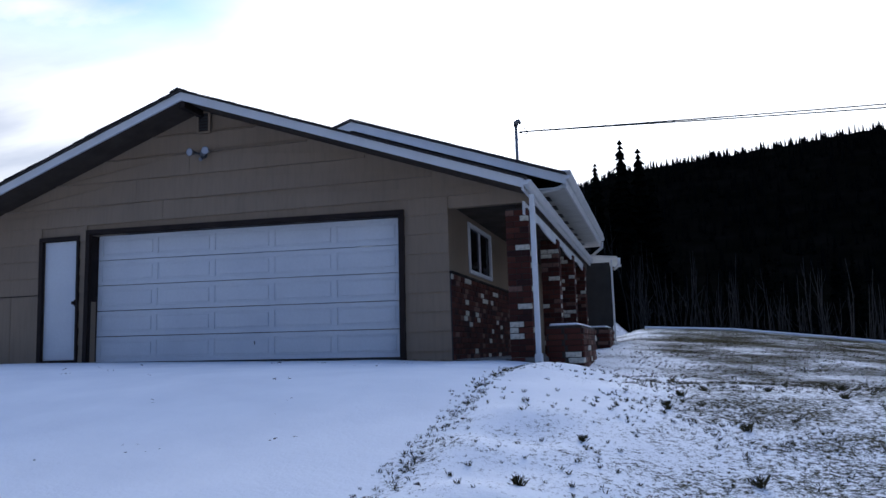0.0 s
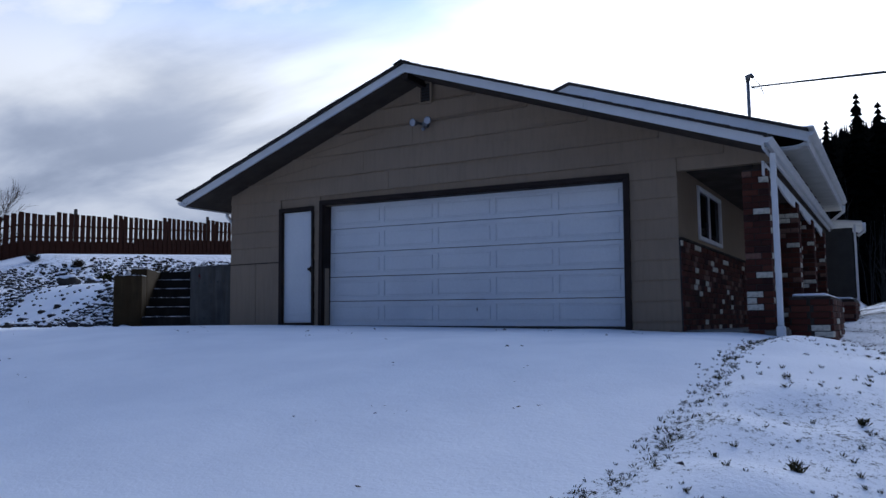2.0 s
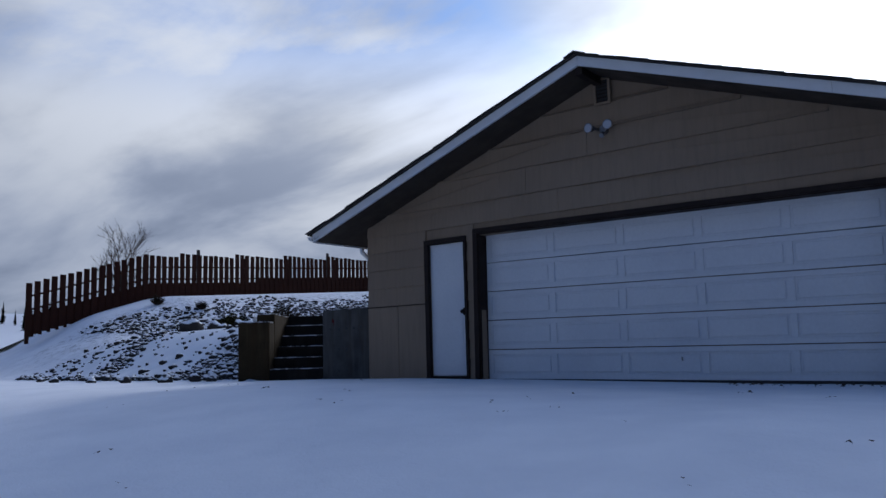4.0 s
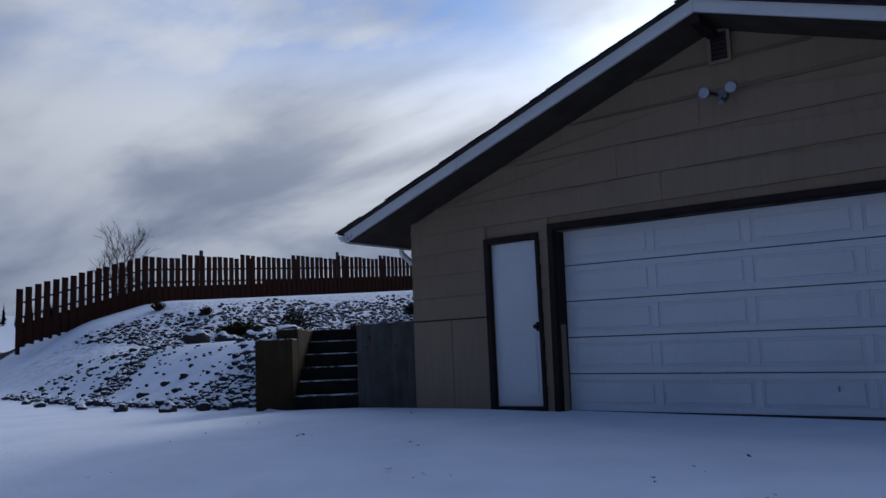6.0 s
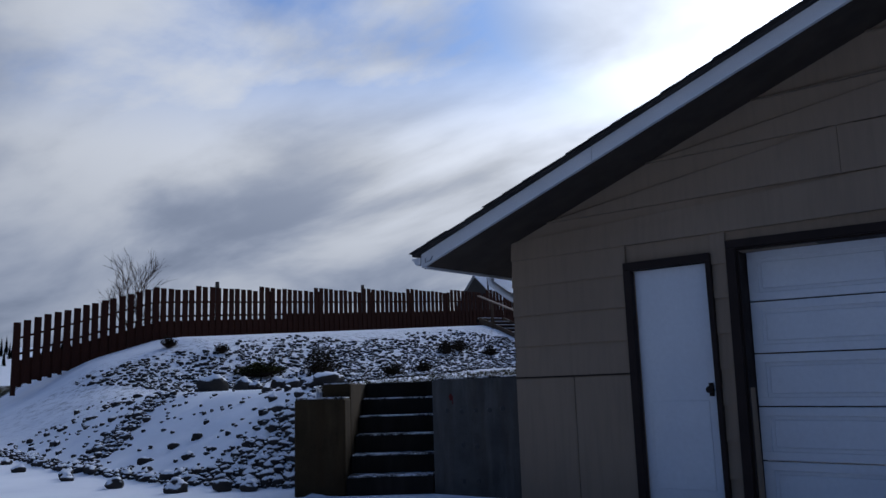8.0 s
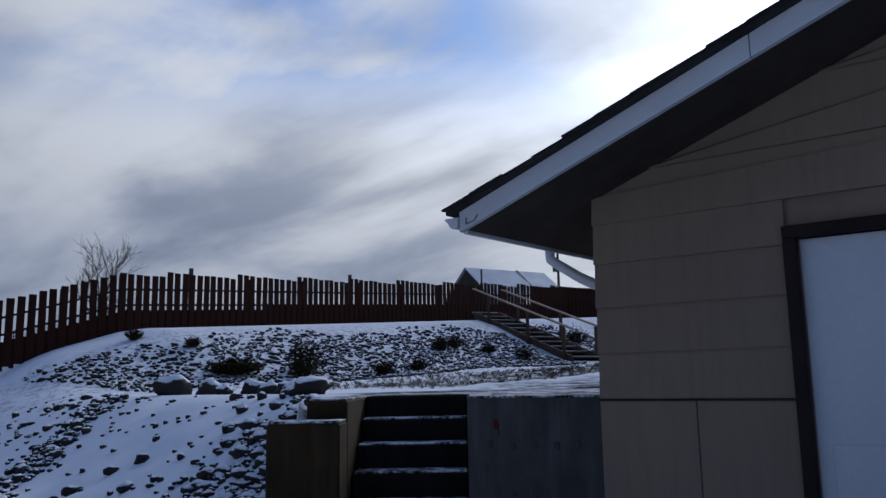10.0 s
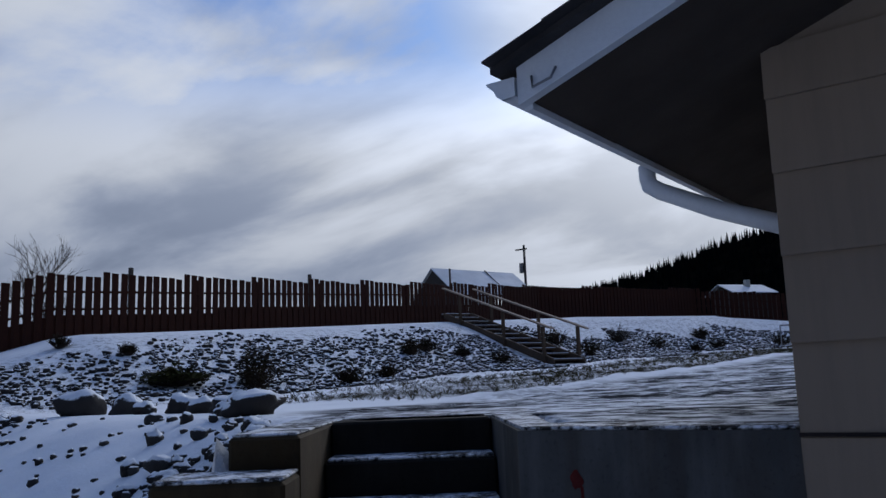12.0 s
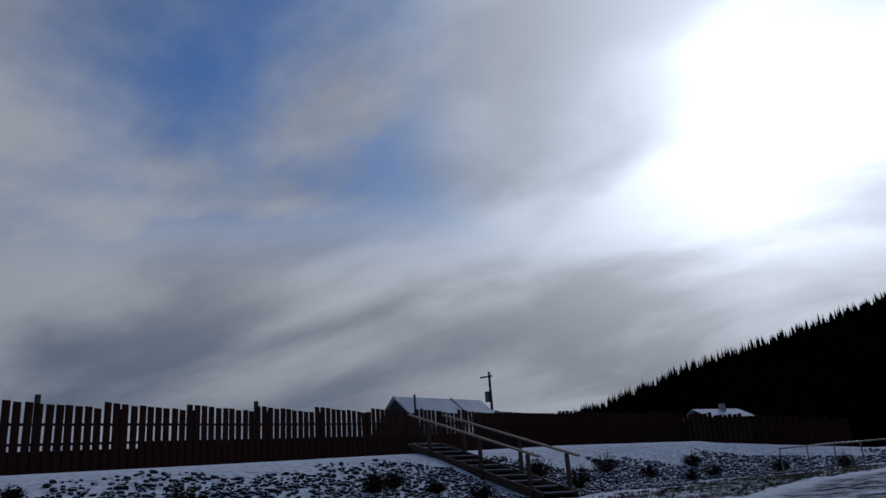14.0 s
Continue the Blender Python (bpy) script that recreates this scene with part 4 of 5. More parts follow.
def mast_and_lines():
    m = thing("service_mast", "thin grey service mast with drooping wires above the roof", "mast", at=(6.05, 4.1, 2.9))
    smooth(part("pipe", tubed([(0, 0, 0), (0, 0, 1.36)], 0.03, 10), M["metal"], m))
    smooth(part("weatherhead", tubed([(0, 0, 1.34), (0.0, 0, 1.43), (0.05, 0, 1.45), (0.09, 0, 1.40)], [0.034, 0.05, 0.045, 0.03], 10), M["metal"], m))
    part("drip_loop", tubed([(0.08, 0, 1.40), (0.2, 0.02, 1.25), (0.24, 0.02, 1.1), (0.21, 0.02, 1.2), (0.06, 0, 1.22)], 0.008, 6), M["wire"], m)
    for dz, name in ((0.0, "overhead_line"), (0.12, "overhead_line")):
        pts = []
        for i in range(25):
            t = i / 24
            pts.append((6.1 + 44 * t, 4.1 + 26 * t, 4.14 + dz * t * 4 + 8.8 * t - 1.4 * math.sin(math.pi * t) * 0.8))
        solid(name, tubed(pts, 0.014, 6), M["wire"], "dark overhead service line to the house", "cable", group="overhead lines")


mast_and_lines()


# ---- concrete stair beside the garage ----
def stair_point(u, l, z):
    return (STAIR_O[0] + u * STAIR_U[0] + l * STAIR_L[0], STAIR_O[1] + u * STAIR_U[1] + l * STAIR_L[1], z)


STAIR_M = Matrix(((-STAIR_L[0], STAIR_U[0], 0, STAIR_O[0]), (-STAIR_L[1], STAIR_U[1], 0, STAIR_O[1]), (0, 0, 1, 0), (0, 0, 0, 1)))


def concrete_stair():
    s = thing("concrete_stair", "poured concrete steps between retaining walls, shade put into their colour, snow on the treads", "stairs")
    n, run, z0, top = 6, 0.26, 0.16, 1.22
    rise = (top - z0) / n
    for i in range(n):
        u0 = i * run
        dep = run + 0.02 if i < n - 1 else 0.5
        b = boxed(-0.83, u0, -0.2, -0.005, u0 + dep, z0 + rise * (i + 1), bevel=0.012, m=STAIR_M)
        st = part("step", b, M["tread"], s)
        if i < n - 1:
            sn = bmesh.new()
            box(sn, -0.82, u0 + 0.012, z0 + rise * (i + 1), -0.012, u0 + run + 0.01, z0 + rise * (i + 1) + 0.014, bevel=0.006, m=STAIR_M)
            part("tread_snow", sn, M["thin_snow"], st, "thin snow on the tread")
    return s


concrete_stair()


def retaining_walls():
    w = tagged(part("retaining_wall", prismed([(-1.9, 0.0), (-2.85, 0.0), stair_point(1.45, 0, 0)[:2], stair_point(1.45, -0.22, 0)[:2], (-2.86, 0.25), (-1.9, 0.25)], "z", -0.2, 1.215), M["concrete"]), "grey poured concrete retaining wall with form-tie holes", "retaining wall", kind="structure")
    rng = random.Random(6)
    hole = mesh_of(tubed([(0, 0, 0), (0, -0.006, 0)], [0.026, 0.021], 10), "tie_hole", M["black"])
    for x, z in ((-2.51, 0.92), (-2.35, 0.93), (-2.2, 0.93), (-2.06, 0.94), (-2.68, 0.93), (-2.51, 0.62), (-2.35, 0.61), (-2.51, 0.3), (-2.35, 0.31)):
        share("tie_hole", hole, w, Matrix.Translation((x, 0.0015, z)))
    # a ragged splash of red marking paint
    mark = bmesh.new()
    ring = [(-2.63 + (0.014 + 0.016 * rng.random()) * math.cos(k * math.tau / 14), 1.05 + (0.018 + 0.022 * rng.random()) * math.sin(k * math.tau / 14)) for k in range(14)]
    prism(mark, ring, "y", -0.0025, 0.001)
    prism(mark, [(-2.615, 0.985), (-2.605, 0.985), (-2.607, 1.03), (-2.617, 1.03)], "y", -0.0022, 0.001)
    part("paint_mark", mark, M["red_mark"], w, "splash of red marking paint")
    cap = bmesh.new()
    box(cap, -2.83, 0.006, 1.215, -1.91, 0.25, 1.228, bevel=0.005)
    part("wall_snow", cap, M["thin_snow"], w, "thin icy snow")
    lip = prismed([(-2.835, 0.012), stair_point(1.44, -0.012, 0)[:2], stair_point(1.44, -0.208, 0)[:2], (-2.832, 0.24)], "z", 1.215, 1.227)
    part("wall_snow", lip, M["thin_snow"], w, "thin icy snow")
    p = tagged(part("retaining_pier", boxed(-1.32, 0.0, -0.2, -0.835, 0.34, 1.07, bevel=0.015, m=STAIR_M), M["concrete_brown"]), "stained concrete end pier of the stair wall, snow on top", "retaining wall", kind="structure")
    part("pier_snow", boxed(-1.31, 0.01, 1.07, -0.84, 0.33, 1.085, bevel=0.006, m=STAIR_M), M["thin_snow"], p, "cap of snow")
    q = tagged(part("retaining_wall", boxed(-1.12, 0.342, -0.2, -0.835, 1.75, 1.21, bevel=0.012, m=STAIR_M), M["concrete_brown"]), "dark concrete side wall of the stair", "retaining wall", kind="structure")
    part("wall_snow", boxed(-1.11, 0.36, 1.21, -0.845, 1.74, 1.222, bevel=0.005, m=STAIR_M), M["thin_snow"], q, "cap of snow")
    solid("patio_slab", boxed(-0.83, 1.82, 0.9, 0.3, 2.6, 1.222, m=STAIR_M), M["thin_snow"], "wet concrete landing at the head of the steps", "slab", kind="structure")


retaining_walls()


# ---- fence on the bank ----
def fence():
    f = thing("fence", "red-brown stained board fence with stepped tops along the bank", "fence")
    rng = random.Random(12)
    pitch, bw = 0.268, 0.21
    hs = (1.88, 1.89, 1.905)
    boards = [mesh_of(boxed(-bw / 2, -0.011, 0, bw / 2, 0.011, h, bevel=0.004), "fence_board", M["fence"]) for h in hs]
    post_me = mesh_of(boxed(-0.06, -0.06, -0.3, 0.06, 0.06, 1.80, bevel=0.008), "fence_post", M["fence"])
    tall_me = mesh_of(boxed(-0.055, -0.055, -0.3, 0.055, 0.055, 2.12, bevel=0.008), "fence_post", M["pole"])
    solid_from = 33.0
    count = 0
    for si, ((ax, ay, az), (bx, by, bz)) in enumerate(zip(FENCE, FENCE[1:])):
        L = math.hypot(bx - ax, by - ay)
        turn = math.degrees(math.atan2(by - ay, bx - ax))
        n = int(L / pitch)
        bay = 0
        for i in range(n + 1):
            k = i / max(n, 1)
            x, y, z = ax + k * (bx - ax), ay + k * (by - ay), az + k * (bz - az)
            # tops are level within a bay, so the bays step
            step = 0.0 if si == 0 else (round(z / 0.17) * 0.17 - z)
            side = 0.0 if (y < solid_from) else (0.03 if i % 2 else 0.0)
            share("fence_board", boards[rng.randrange(3)], f, pose(x, y, z - 0.12 + step + rng.uniform(-0.012, 0.012), rng.uniform(-0.4, 0.4), rng.uniform(-0.6, 0.6), turn))
            if y >= solid_from - 1 and si < 4:
                share("fence_board", boards[0], f, pose(x + pitch / 2 * (bx - ax) / L - 0.03, y + pitch / 2 * (by - ay) / L, z - 0.14, 0, 0, turn))
            if i % 9 == 0:
                share("fence_post", tall_me if (i % 27 == 9 and si == 1) else post_me, f, pose(x - 0.085, y, z - 0.1, 0, 0, turn))
        for h in (0.30, 0.80, 1.28):
            bm = bmesh.new()
            tube(bm, [(ax - 0.04, ay, az + h), (bx - 0.04, by, bz + h)], 0.045, 4)
            part("fence_rail", bm, M["fence"], f)
        # boards along the foot close the lower half
        for j in range(n if si < 4 else 0):
            k0, k1 = j / n, (j + 1) / n
            x0, y0, z0 = ax + k0 * (bx - ax) - 0.03, ay + k0 * (by - ay), az + k0 * (bz - az)
            share("infill_board", INFILL_LOW if y0 < 15 else INFILL, f, pose(x0 + (bx - ax) * 0.5 / n, y0 + (by - ay) * 0.5 / n, z0 - 0.15, 0, 0, turn))
    return f


INFILL = mesh_of(boxed(-0.06, -0.009, 0, 0.06, 0.009, 0.95), "infill_board", M["fence"])
INFILL_LOW = mesh_of(boxed(-0.06, -0.009, 0, 0.06, 0.009, 0.8), "infill_board", M["fence"])
fence()


# ---- wooden stair up the bank ----
def bank_stair():
    foot, head = Vector((-12.9, 21.7, ground_at(-12.9, 21.7) + 0.12)), Vector((-19.3, 25.1, ground_at(-19.3, 25.1) + 0.28))
    s = thing("bank_stair", "weathered timber stair with handrails up the snowy bank", "stairs")
    d = (head - foot)
    flat = Vector((d.x, d.y, 0)).normalized()
    side = Vector((-flat.y, flat.x, 0))
    w = 0.62
    n = 11
    m = Matrix((( flat.x, side.x, 0, foot.x), (flat.y, side.y, 0, foot.y), (0, 0, 1, foot.z), (0, 0, 0, 1)))
    L, H = Vector((d.x, d.y)).length, d.z
    for sgn in (-1, 1):
        bm = bmesh.new()
        prism(bm, [(-0.1, -0.12), (0.1, -0.16), (L, H - 0.16), (L, H + 0.08), (0.0, 0.08)], "y", sgn * w - 0.025, sgn * w + 0.025)
        bmesh.ops.transform(bm, matrix=m, verts=bm.verts)
        part("stringer", bm, M["stair_wood"], s)
        posts = (0.05, 0.36, 0.80) if sgn < 0 else (0.05, 0.38, 0.80)
        for t in posts:
            part("post", boxed(t * L - 0.05, sgn * (w + 0.08) - 0.05, t * H - 0.5, t * L + 0.05, sgn * (w + 0.08) + 0.05, t * H + 1.02, bevel=0.006, m=m), M["stair_wood"], s)
        bm = bmesh.new()
        prism(bm, [(-0.15, 1.02 - 0.03), (L * 0.98, H + 1.02), (L * 0.98, H + 1.07), (-0.15, 1.07 - 0.03)], "y", sgn * (w + 0.08) - 0.07, sgn * (w + 0.08) + 0.07)
        bmesh.ops.transform(bm, matrix=m, verts=bm.verts)
        part("handrail", bm, M["rail_wood"], s, "handrail with frost on top")
    for i in range(n):
        t = i / (n - 1)
        tr = part("tread", boxed(t * L - 0.02, -w + 0.026, t * H, t * L + 0.34, w - 0.026, t * H + 0.045, bevel=0.004, m=m), M["stair_wood"], s)
        part("tread_snow", boxed(t * L + 0.02, -w + 0.05, t * H + 0.045, t * L + 0.32, w - 0.05, t * H + 0.07, bevel=0.01, m=m), M["snow"], tr)
        part("riser", boxed(t * L + 0.30, -w + 0.026, t * H - 0.12, t * L + 0.32, w - 0.026, t * H, m=m), M["brown"], s)


bank_stair()


# ---- stones ----
def stone_mesh(bm, x, y, z, r, rng, squash=0.7, fine=1):
    made = bmesh.ops.create_icosphere(bm, subdivisions=fine, radius=1.0)["verts"]
    turn = Euler((rng.uniform(0, 6), rng.uniform(0, 6), rng.uniform(0, 6))).to_matrix()
    sx, sy, sz = r * rng.uniform(0.8, 1.35), r * rng.uniform(0.7, 1.1), r * squash * rng.uniform(0.8, 1.1)
    off = Vector((rng.uniform(0, 50), rng.uniform(0, 50), rng.uniform(0, 50)))
    spin = rng.uniform(0, math.tau)
    for v in made:
        k = 1 + 0.45 * noise.noise(v.co * 1.6 + off) + 0.22 * noise.noise(v.co * 4.0 + off)
        p = turn @ v.co * k
        p = Vector((p.x * sx, p.y * sy, p.z * sz))
        v.co = Vector((x + p.x * math.cos(spin) - p.y * math.sin(spin), y + p.x * math.sin(spin) + p.y * math.cos(spin), z + p.z))


def stones_fast(name, spots, label, seed, singles=0):
    """Many small stones from a few base shapes: the first ones as pieces, the rest in one mesh."""
    rng = random.Random(seed)
    shapes = []
    for i in range(9):
        bm = bmesh.new()
        stone_mesh(bm, 0, 0, 0, 0.15, rng, 0.85, 2 if singles else 1)
        bm.verts.ensure_lookup_table()
        shapes.append((np.array([v.co[:] for v in bm.verts]) / 0.15, [[v.index for v in f.verts] for f in bm.faces]))
        bm.free()
    bed = tagged(new(name), label, "stones") if singles else None
    piece = []
    for co, fc in shapes if singles else []:
        me = bpy.data.meshes.new("stone")
        me.from_pydata(co.tolist(), [], fc)
        me.materials.append(M["boulder"])
        me.polygons.foreach_set("use_smooth", [True] * len(me.polygons))
        piece.append(me)
    vs, fs, n = [], [], 0
    for q, (x, y, r) in enumerate(spots):
        k = rng.randrange(9)
        a = rng.uniform(0, math.tau)
        z = ground_at(x, y) + r * 0.32
        if q < singles:
            share("stone", piece[k], bed, Matrix.Translation((x, y, z)) @ Matrix.Rotation(a, 4, "Z") @ Matrix.Rotation(rng.uniform(-0.5, 0.5), 4, "X") @ Matrix.Scale(r, 4))
            continue
        co, fc = shapes[k]
        c, s = math.cos(a) * r, math.sin(a) * r
        vs.append(np.stack([x + co[:, 0] * c - co[:, 1] * s, y + co[:, 0] * s + co[:, 1] * c, z + co[:, 2] * r], -1))
        fs += [[k + n for k in f] for f in fc]
        n += len(co)
    me = bpy.data.meshes.new(name)
    me.from_pydata(np.concatenate(vs).tolist(), [], fs)
    me.materials.append(M["stone"])
    me.polygons.foreach_set("use_smooth", [True] * len(me.polygons))
    ob = tagged(new(name if not bed else "gravel", me), kind="stuff")
    if bed:
        ob.parent = bed
        return bed
    return tagged(ob, label, "stones")


def bank_stones():
    rng = random.Random(77)
    spots = []
    while len(spots) < 13500:
        x, y = rng.uniform(-24, -3), rng.uniform(5, 60)
        d = fence_gap(x, y)
        if not (3.8 + 1.8 * min(max((y - 22) / 8, 0), 1) + 0.7 * math.sin(y * 0.9) + 0.4 * math.sin(y * 2.3) < d < 9.2 + 0.4 * math.sin(y * 0.7)):
            continue
        if abs((x + 12.9) * 3.4 + (y - 21.7) * 6.4) / 7.25 < 0.95 and x < -12.4:
            continue
        u = rng.random()
        if (y < 9.5 and u > 0.7) or (d < 5.6 and u > 0.3 + 0.4 * (d - 3.8)):
            continue
        spots.append((x, y, rng.uniform(0.03, 0.062) if rng.random() < 0.75 else rng.uniform(0.06, 0.095)))
    stones_fast("bank_stones", spots, "snow-dusted rubble stones covering the bank", 5)
    spots = []
    while len(spots) < 1700:
        x, y = rng.uniform(-15, -3.6), rng.uniform(-1.4, 6)
        s = float(terrace_part(np.array([x]), np.array([y]))[0])
        if s < 0.02 or s > 0.97:
            continue
        u, l = stair_uv(x, y)
        if l < 1.4:
            continue
        # thick beside the stair and along the foot, thin in the middle
        keep = 0.95 * math.exp(-((x + 4.75) / 0.85) ** 2) + (0.5 if s < 0.06 else 0.0) + 0.022 + (0.32 if abs(x + 9.0 + 0.8 * y) < 0.35 else 0)
        if rng.random() > keep:
            continue
        spots.append((x, y, rng.uniform(0.018, 0.045) if rng.random() < 0.8 else rng.uniform(0.045, 0.085)))
    spots.sort(key=lambda p: -p[2] + 0.02 * abs(p[0] + 4.7))
    stones_fast("rock_garden", spots, "dark rounded stones poking through snow beside the steps", 6, 290)


bank_stones()


def boulder(x, y, r, seed, squash=0.7, label="rounded grey boulder capped with snow on the terrace edge"):
    bm = bmesh.new()
    rng = random.Random(seed)
    z = ground_at(x, y)
    made_at = (x, y, z + r * 0.35)
    bmesh.ops.create_icosphere(bm, subdivisions=3, radius=1.0)
    off = Vector((seed * 3.7, seed * 1.3, 0))
    for v in bm.verts:
        n = v.co.copy()
        k = 1 + 0.42 * noise.noise(n * 1.2 + off) + 0.2 * noise.noise(n * 3.0 + off) + 0.07 * noise.noise(n * 8.0 + off)
        v.co = Vector((n.x * r * 1.05 * k, n.y * r * 0.85 * k, n.z * r * (squash + 0.12) * k))
    bmesh.ops.transform(bm, matrix=Matrix.Rotation(rng.uniform(0, 3), 4, "Z"), verts=bm.verts)
    ob = solid("boulder", bm, M["boulder"], label, "boulder", group="boulders on the terrace edge")
    ob.location = made_at
    smooth(ob)


for i, (x, y, r) in enumerate([(-10.1, 2.9, 0.24), (-9.4, 3.0, 0.19), (-8.9, 2.85, 0.12), (-8.4, 2.95, 0.17), (-7.9, 2.75, 0.14), (-7.5, 2.75, 0.15), (-7.15, 2.55, 0.12), (-6.9, 2.5, 0.12), (-6.8, 2.1, 0.1)]):
    boulder(x, y, r, 40 + i)
boulder(-6.35, 2.0, 0.235, 60, 0.42, "large dark boulder with snow on top beside the steps")
for i, (x, y, r) in enumerate([(-5.05, -0.72, 0.094), (-5.45, -0.98, 0.115), (-5.75, -0.85, 0.065), (-6.5, -1.05, 0.094), (-6.75, -0.92, 0.072), (-7.9, -0.85, 0.079), (-8.2, -0.7, 0.101), (-9.9, -0.5, 0.086), (-10.2, -0.35, 0.058), (-4.78, -0.6, 0.086), (-11.6, 0.1, 0.086)]):
    boulder(x, y, r, 80 + i, 0.75, "dark edging stone half buried in snow by the drive")


# ---- plants ----
def shrub(name, x, y, size, seed, mat, label, category="shrub", flat=1.0, twigs=110):
    rng = random.Random(seed)
    z = ground_at(x, y)
    s = thing(name, label, category, "shrubs on the bank", (x, y, z - 0.03))
    st = bmesh.new()
    tips = []
    for i in range(twigs):
        a, sp = rng.uniform(0, math.tau), rng.uniform(0.1, 1.0) ** 0.7
        h = size * flat * rng.uniform(0.45, 1.0) * (1.1 - 0.6 * sp)
        p1 = Vector((math.cos(a) * sp * size * 0.35, math.sin(a) * sp * size * 0.35, h * 0.5))
        p2 = Vector((math.cos(a) * sp * size * 0.62 + rng.uniform(-0.05, 0.05), math.sin(a) * sp * size * 0.62, h))
        tube(st, [(0.02 * math.cos(a), 0.02 * math.sin(a), 0), p1, p2], [0.008, 0.006, 0.003], 3)
        tips += [p1.lerp(p2, rng.random()) for _ in range(5)]
    part("stem_clump", st, M["twig"], s)
    lv = bmesh.new()
    for p in tips:
        a, b = rng.uniform(0, math.tau), rng.uniform(-0.6, 0.9)
        d = Vector((math.cos(a) * math.cos(b), math.sin(a) * math.cos(b), math.sin(b))) * 0.06 * (0.6 + size)
        e = Vector((-math.sin(a), math.cos(a), 0)) * 0.022 * (0.6 + size)
        vs = [lv.verts.new(q) for q in (p, p + d * 0.5 + e, p + d, p + d * 0.5 - e)]
        lv.faces.new(vs)
    part("foliage", lv, mat, s)


SHRUBS = [(-14.6, 9.9, 0.95), (-14.0, 9.2, 0.6), (-13.4, 11.4, 0.55), (-13.7, 13.2, 0.5), (-15.7, 16.9, 0.65), (-15.9, 18.0, 0.6), (-15.2, 18.9, 0.45), (-14.2, 19.6, 0.55),
          (-15.2, 25.5, 0.85), (-13.7, 25.2, 0.8), (-14.6, 30.2, 0.85), (-13.4, 31.6, 0.7), (-13.0, 36.5, 0.8), (-11.8, 35.0, 0.7), (-9.8, 38.5, 0.8), (-7.5, 40.5, 0.7), (-17.4, 8.6, 0.4), (-19.3, 8.1, 0.45), (-12.2, 33.0, 0.6)]
for i, (x, y, r) in enumerate(SHRUBS):
    shrub("shrub", x, y, r * 1.05, 100 + i, M["shrub"], "dark leafless winter shrub among snowy stones")
shrub("juniper", -15.0, 8.0, 1.15, 140, M["juniper"], "low spreading olive juniper behind the boulders", "shrub", 0.42, 260)


def bare_tree(x, y, h, seed, name="bare_tree", label="small leafless tree behind the fence"):
    rng = random.Random(seed)
    z = ground_at(x, y)
    t = thing(name, label, "tree", at=(x, y, z))
    tr, cr = bmesh.new(), bmesh.new()
    tube(tr, [(0, 0, -0.2), (0.04, 0, h * 0.3), (-0.03, 0.04, h * 0.55)], [0.09, 0.07, 0.05], 7)

    def grow(bm, p, d, length, r, depth):
        q = p + d * length
        tube(bm, [p, p.lerp(q, 0.5) + Vector((rng.uniform(-1, 1), rng.uniform(-1, 1), 0)) * length * 0.05, q], [r, r * 0.8, r * 0.55], 4)
        if depth == 0:
            return
        for _ in range(3):
            e = (d + Vector((rng.uniform(-0.75, 0.75), rng.uniform(-0.75, 0.75), rng.uniform(-0.1, 0.45)))).normalized()
            grow(bm, p.lerp(q, rng.uniform(0.5, 1.0)), e, length * rng.uniform(0.6, 0.8), r * 0.6, depth - 1)

    for i in range(11):
        a = i * 0.9 + rng.uniform(0, 0.4)
        grow(cr, Vector((0, 0, h * (0.2 + 0.034 * i))), Vector((math.cos(a) * 0.42, math.sin(a) * 0.42, 0.85)).normalized(), h * 0.2, 0.032, 4 if i % 2 else 3)
    part("trunk", tr, M["twig"], t)
    part("crown", cr, M["twig"], t)


bare_tree(-36.0, 16.9, 9.2 - ground_at(-36.0, 16.7), 3)


def conifer_data(seed, tiers=15):
    """A ragged conifer one metre tall: a stem and drooping, uneven whorls of boughs."""
    rng = random.Random(seed)
    vs, fs = [], []
    def tri(a, b, c):
        n = len(vs)
        vs.extend((a, b, c))
        fs.append((n, n + 1, n + 2))
    for k in range(5):
        a0, a1 = k * math.tau / 5, (k + 1) * math.tau / 5
        tri((0.012 * math.cos(a0), 0.012 * math.sin(a0), 0), (0.012 * math.cos(a1), 0.012 * math.sin(a1), 0), (0, 0, 0.98))
    for k in range(7):
        a0, a1 = k * math.tau / 7, (k + 1) * math.tau / 7
        tri((0.085 * math.cos(a0), 0.085 * math.sin(a0), 0.12), (0.085 * math.cos(a1), 0.085 * math.sin(a1), 0.12), (0, 0, 0.97))
    for i in range(tiers):
        t = i / (tiers - 1)
        z = 0.10 + 0.86 * t
        reach = (0.17 * (1 - t) ** 0.85 + 0.012) * rng.uniform(0.75, 1.15)
        nb = 9 if t < 0.7 else 6
        for k in range(nb):
            a = math.tau * (k + rng.uniform(-0.35, 0.35)) / nb + i
            r = reach * rng.uniform(0.55, 1.15)
            drop = r * rng.uniform(0.25, 0.6)
            w = 0.30 * r + 0.012
            tip = (r * math.cos(a), r * math.sin(a), z - drop)
            root = (0, 0, z + 0.02)
            for sgn in (-1, 1):
                tri(root, (0.6 * r * math.cos(a) - sgn * w * math.sin(a), 0.6 * r * math.sin(a) + sgn * w * math.cos(a), z - drop * 1.1), tip)
    return np.array(vs), np.array(fs)


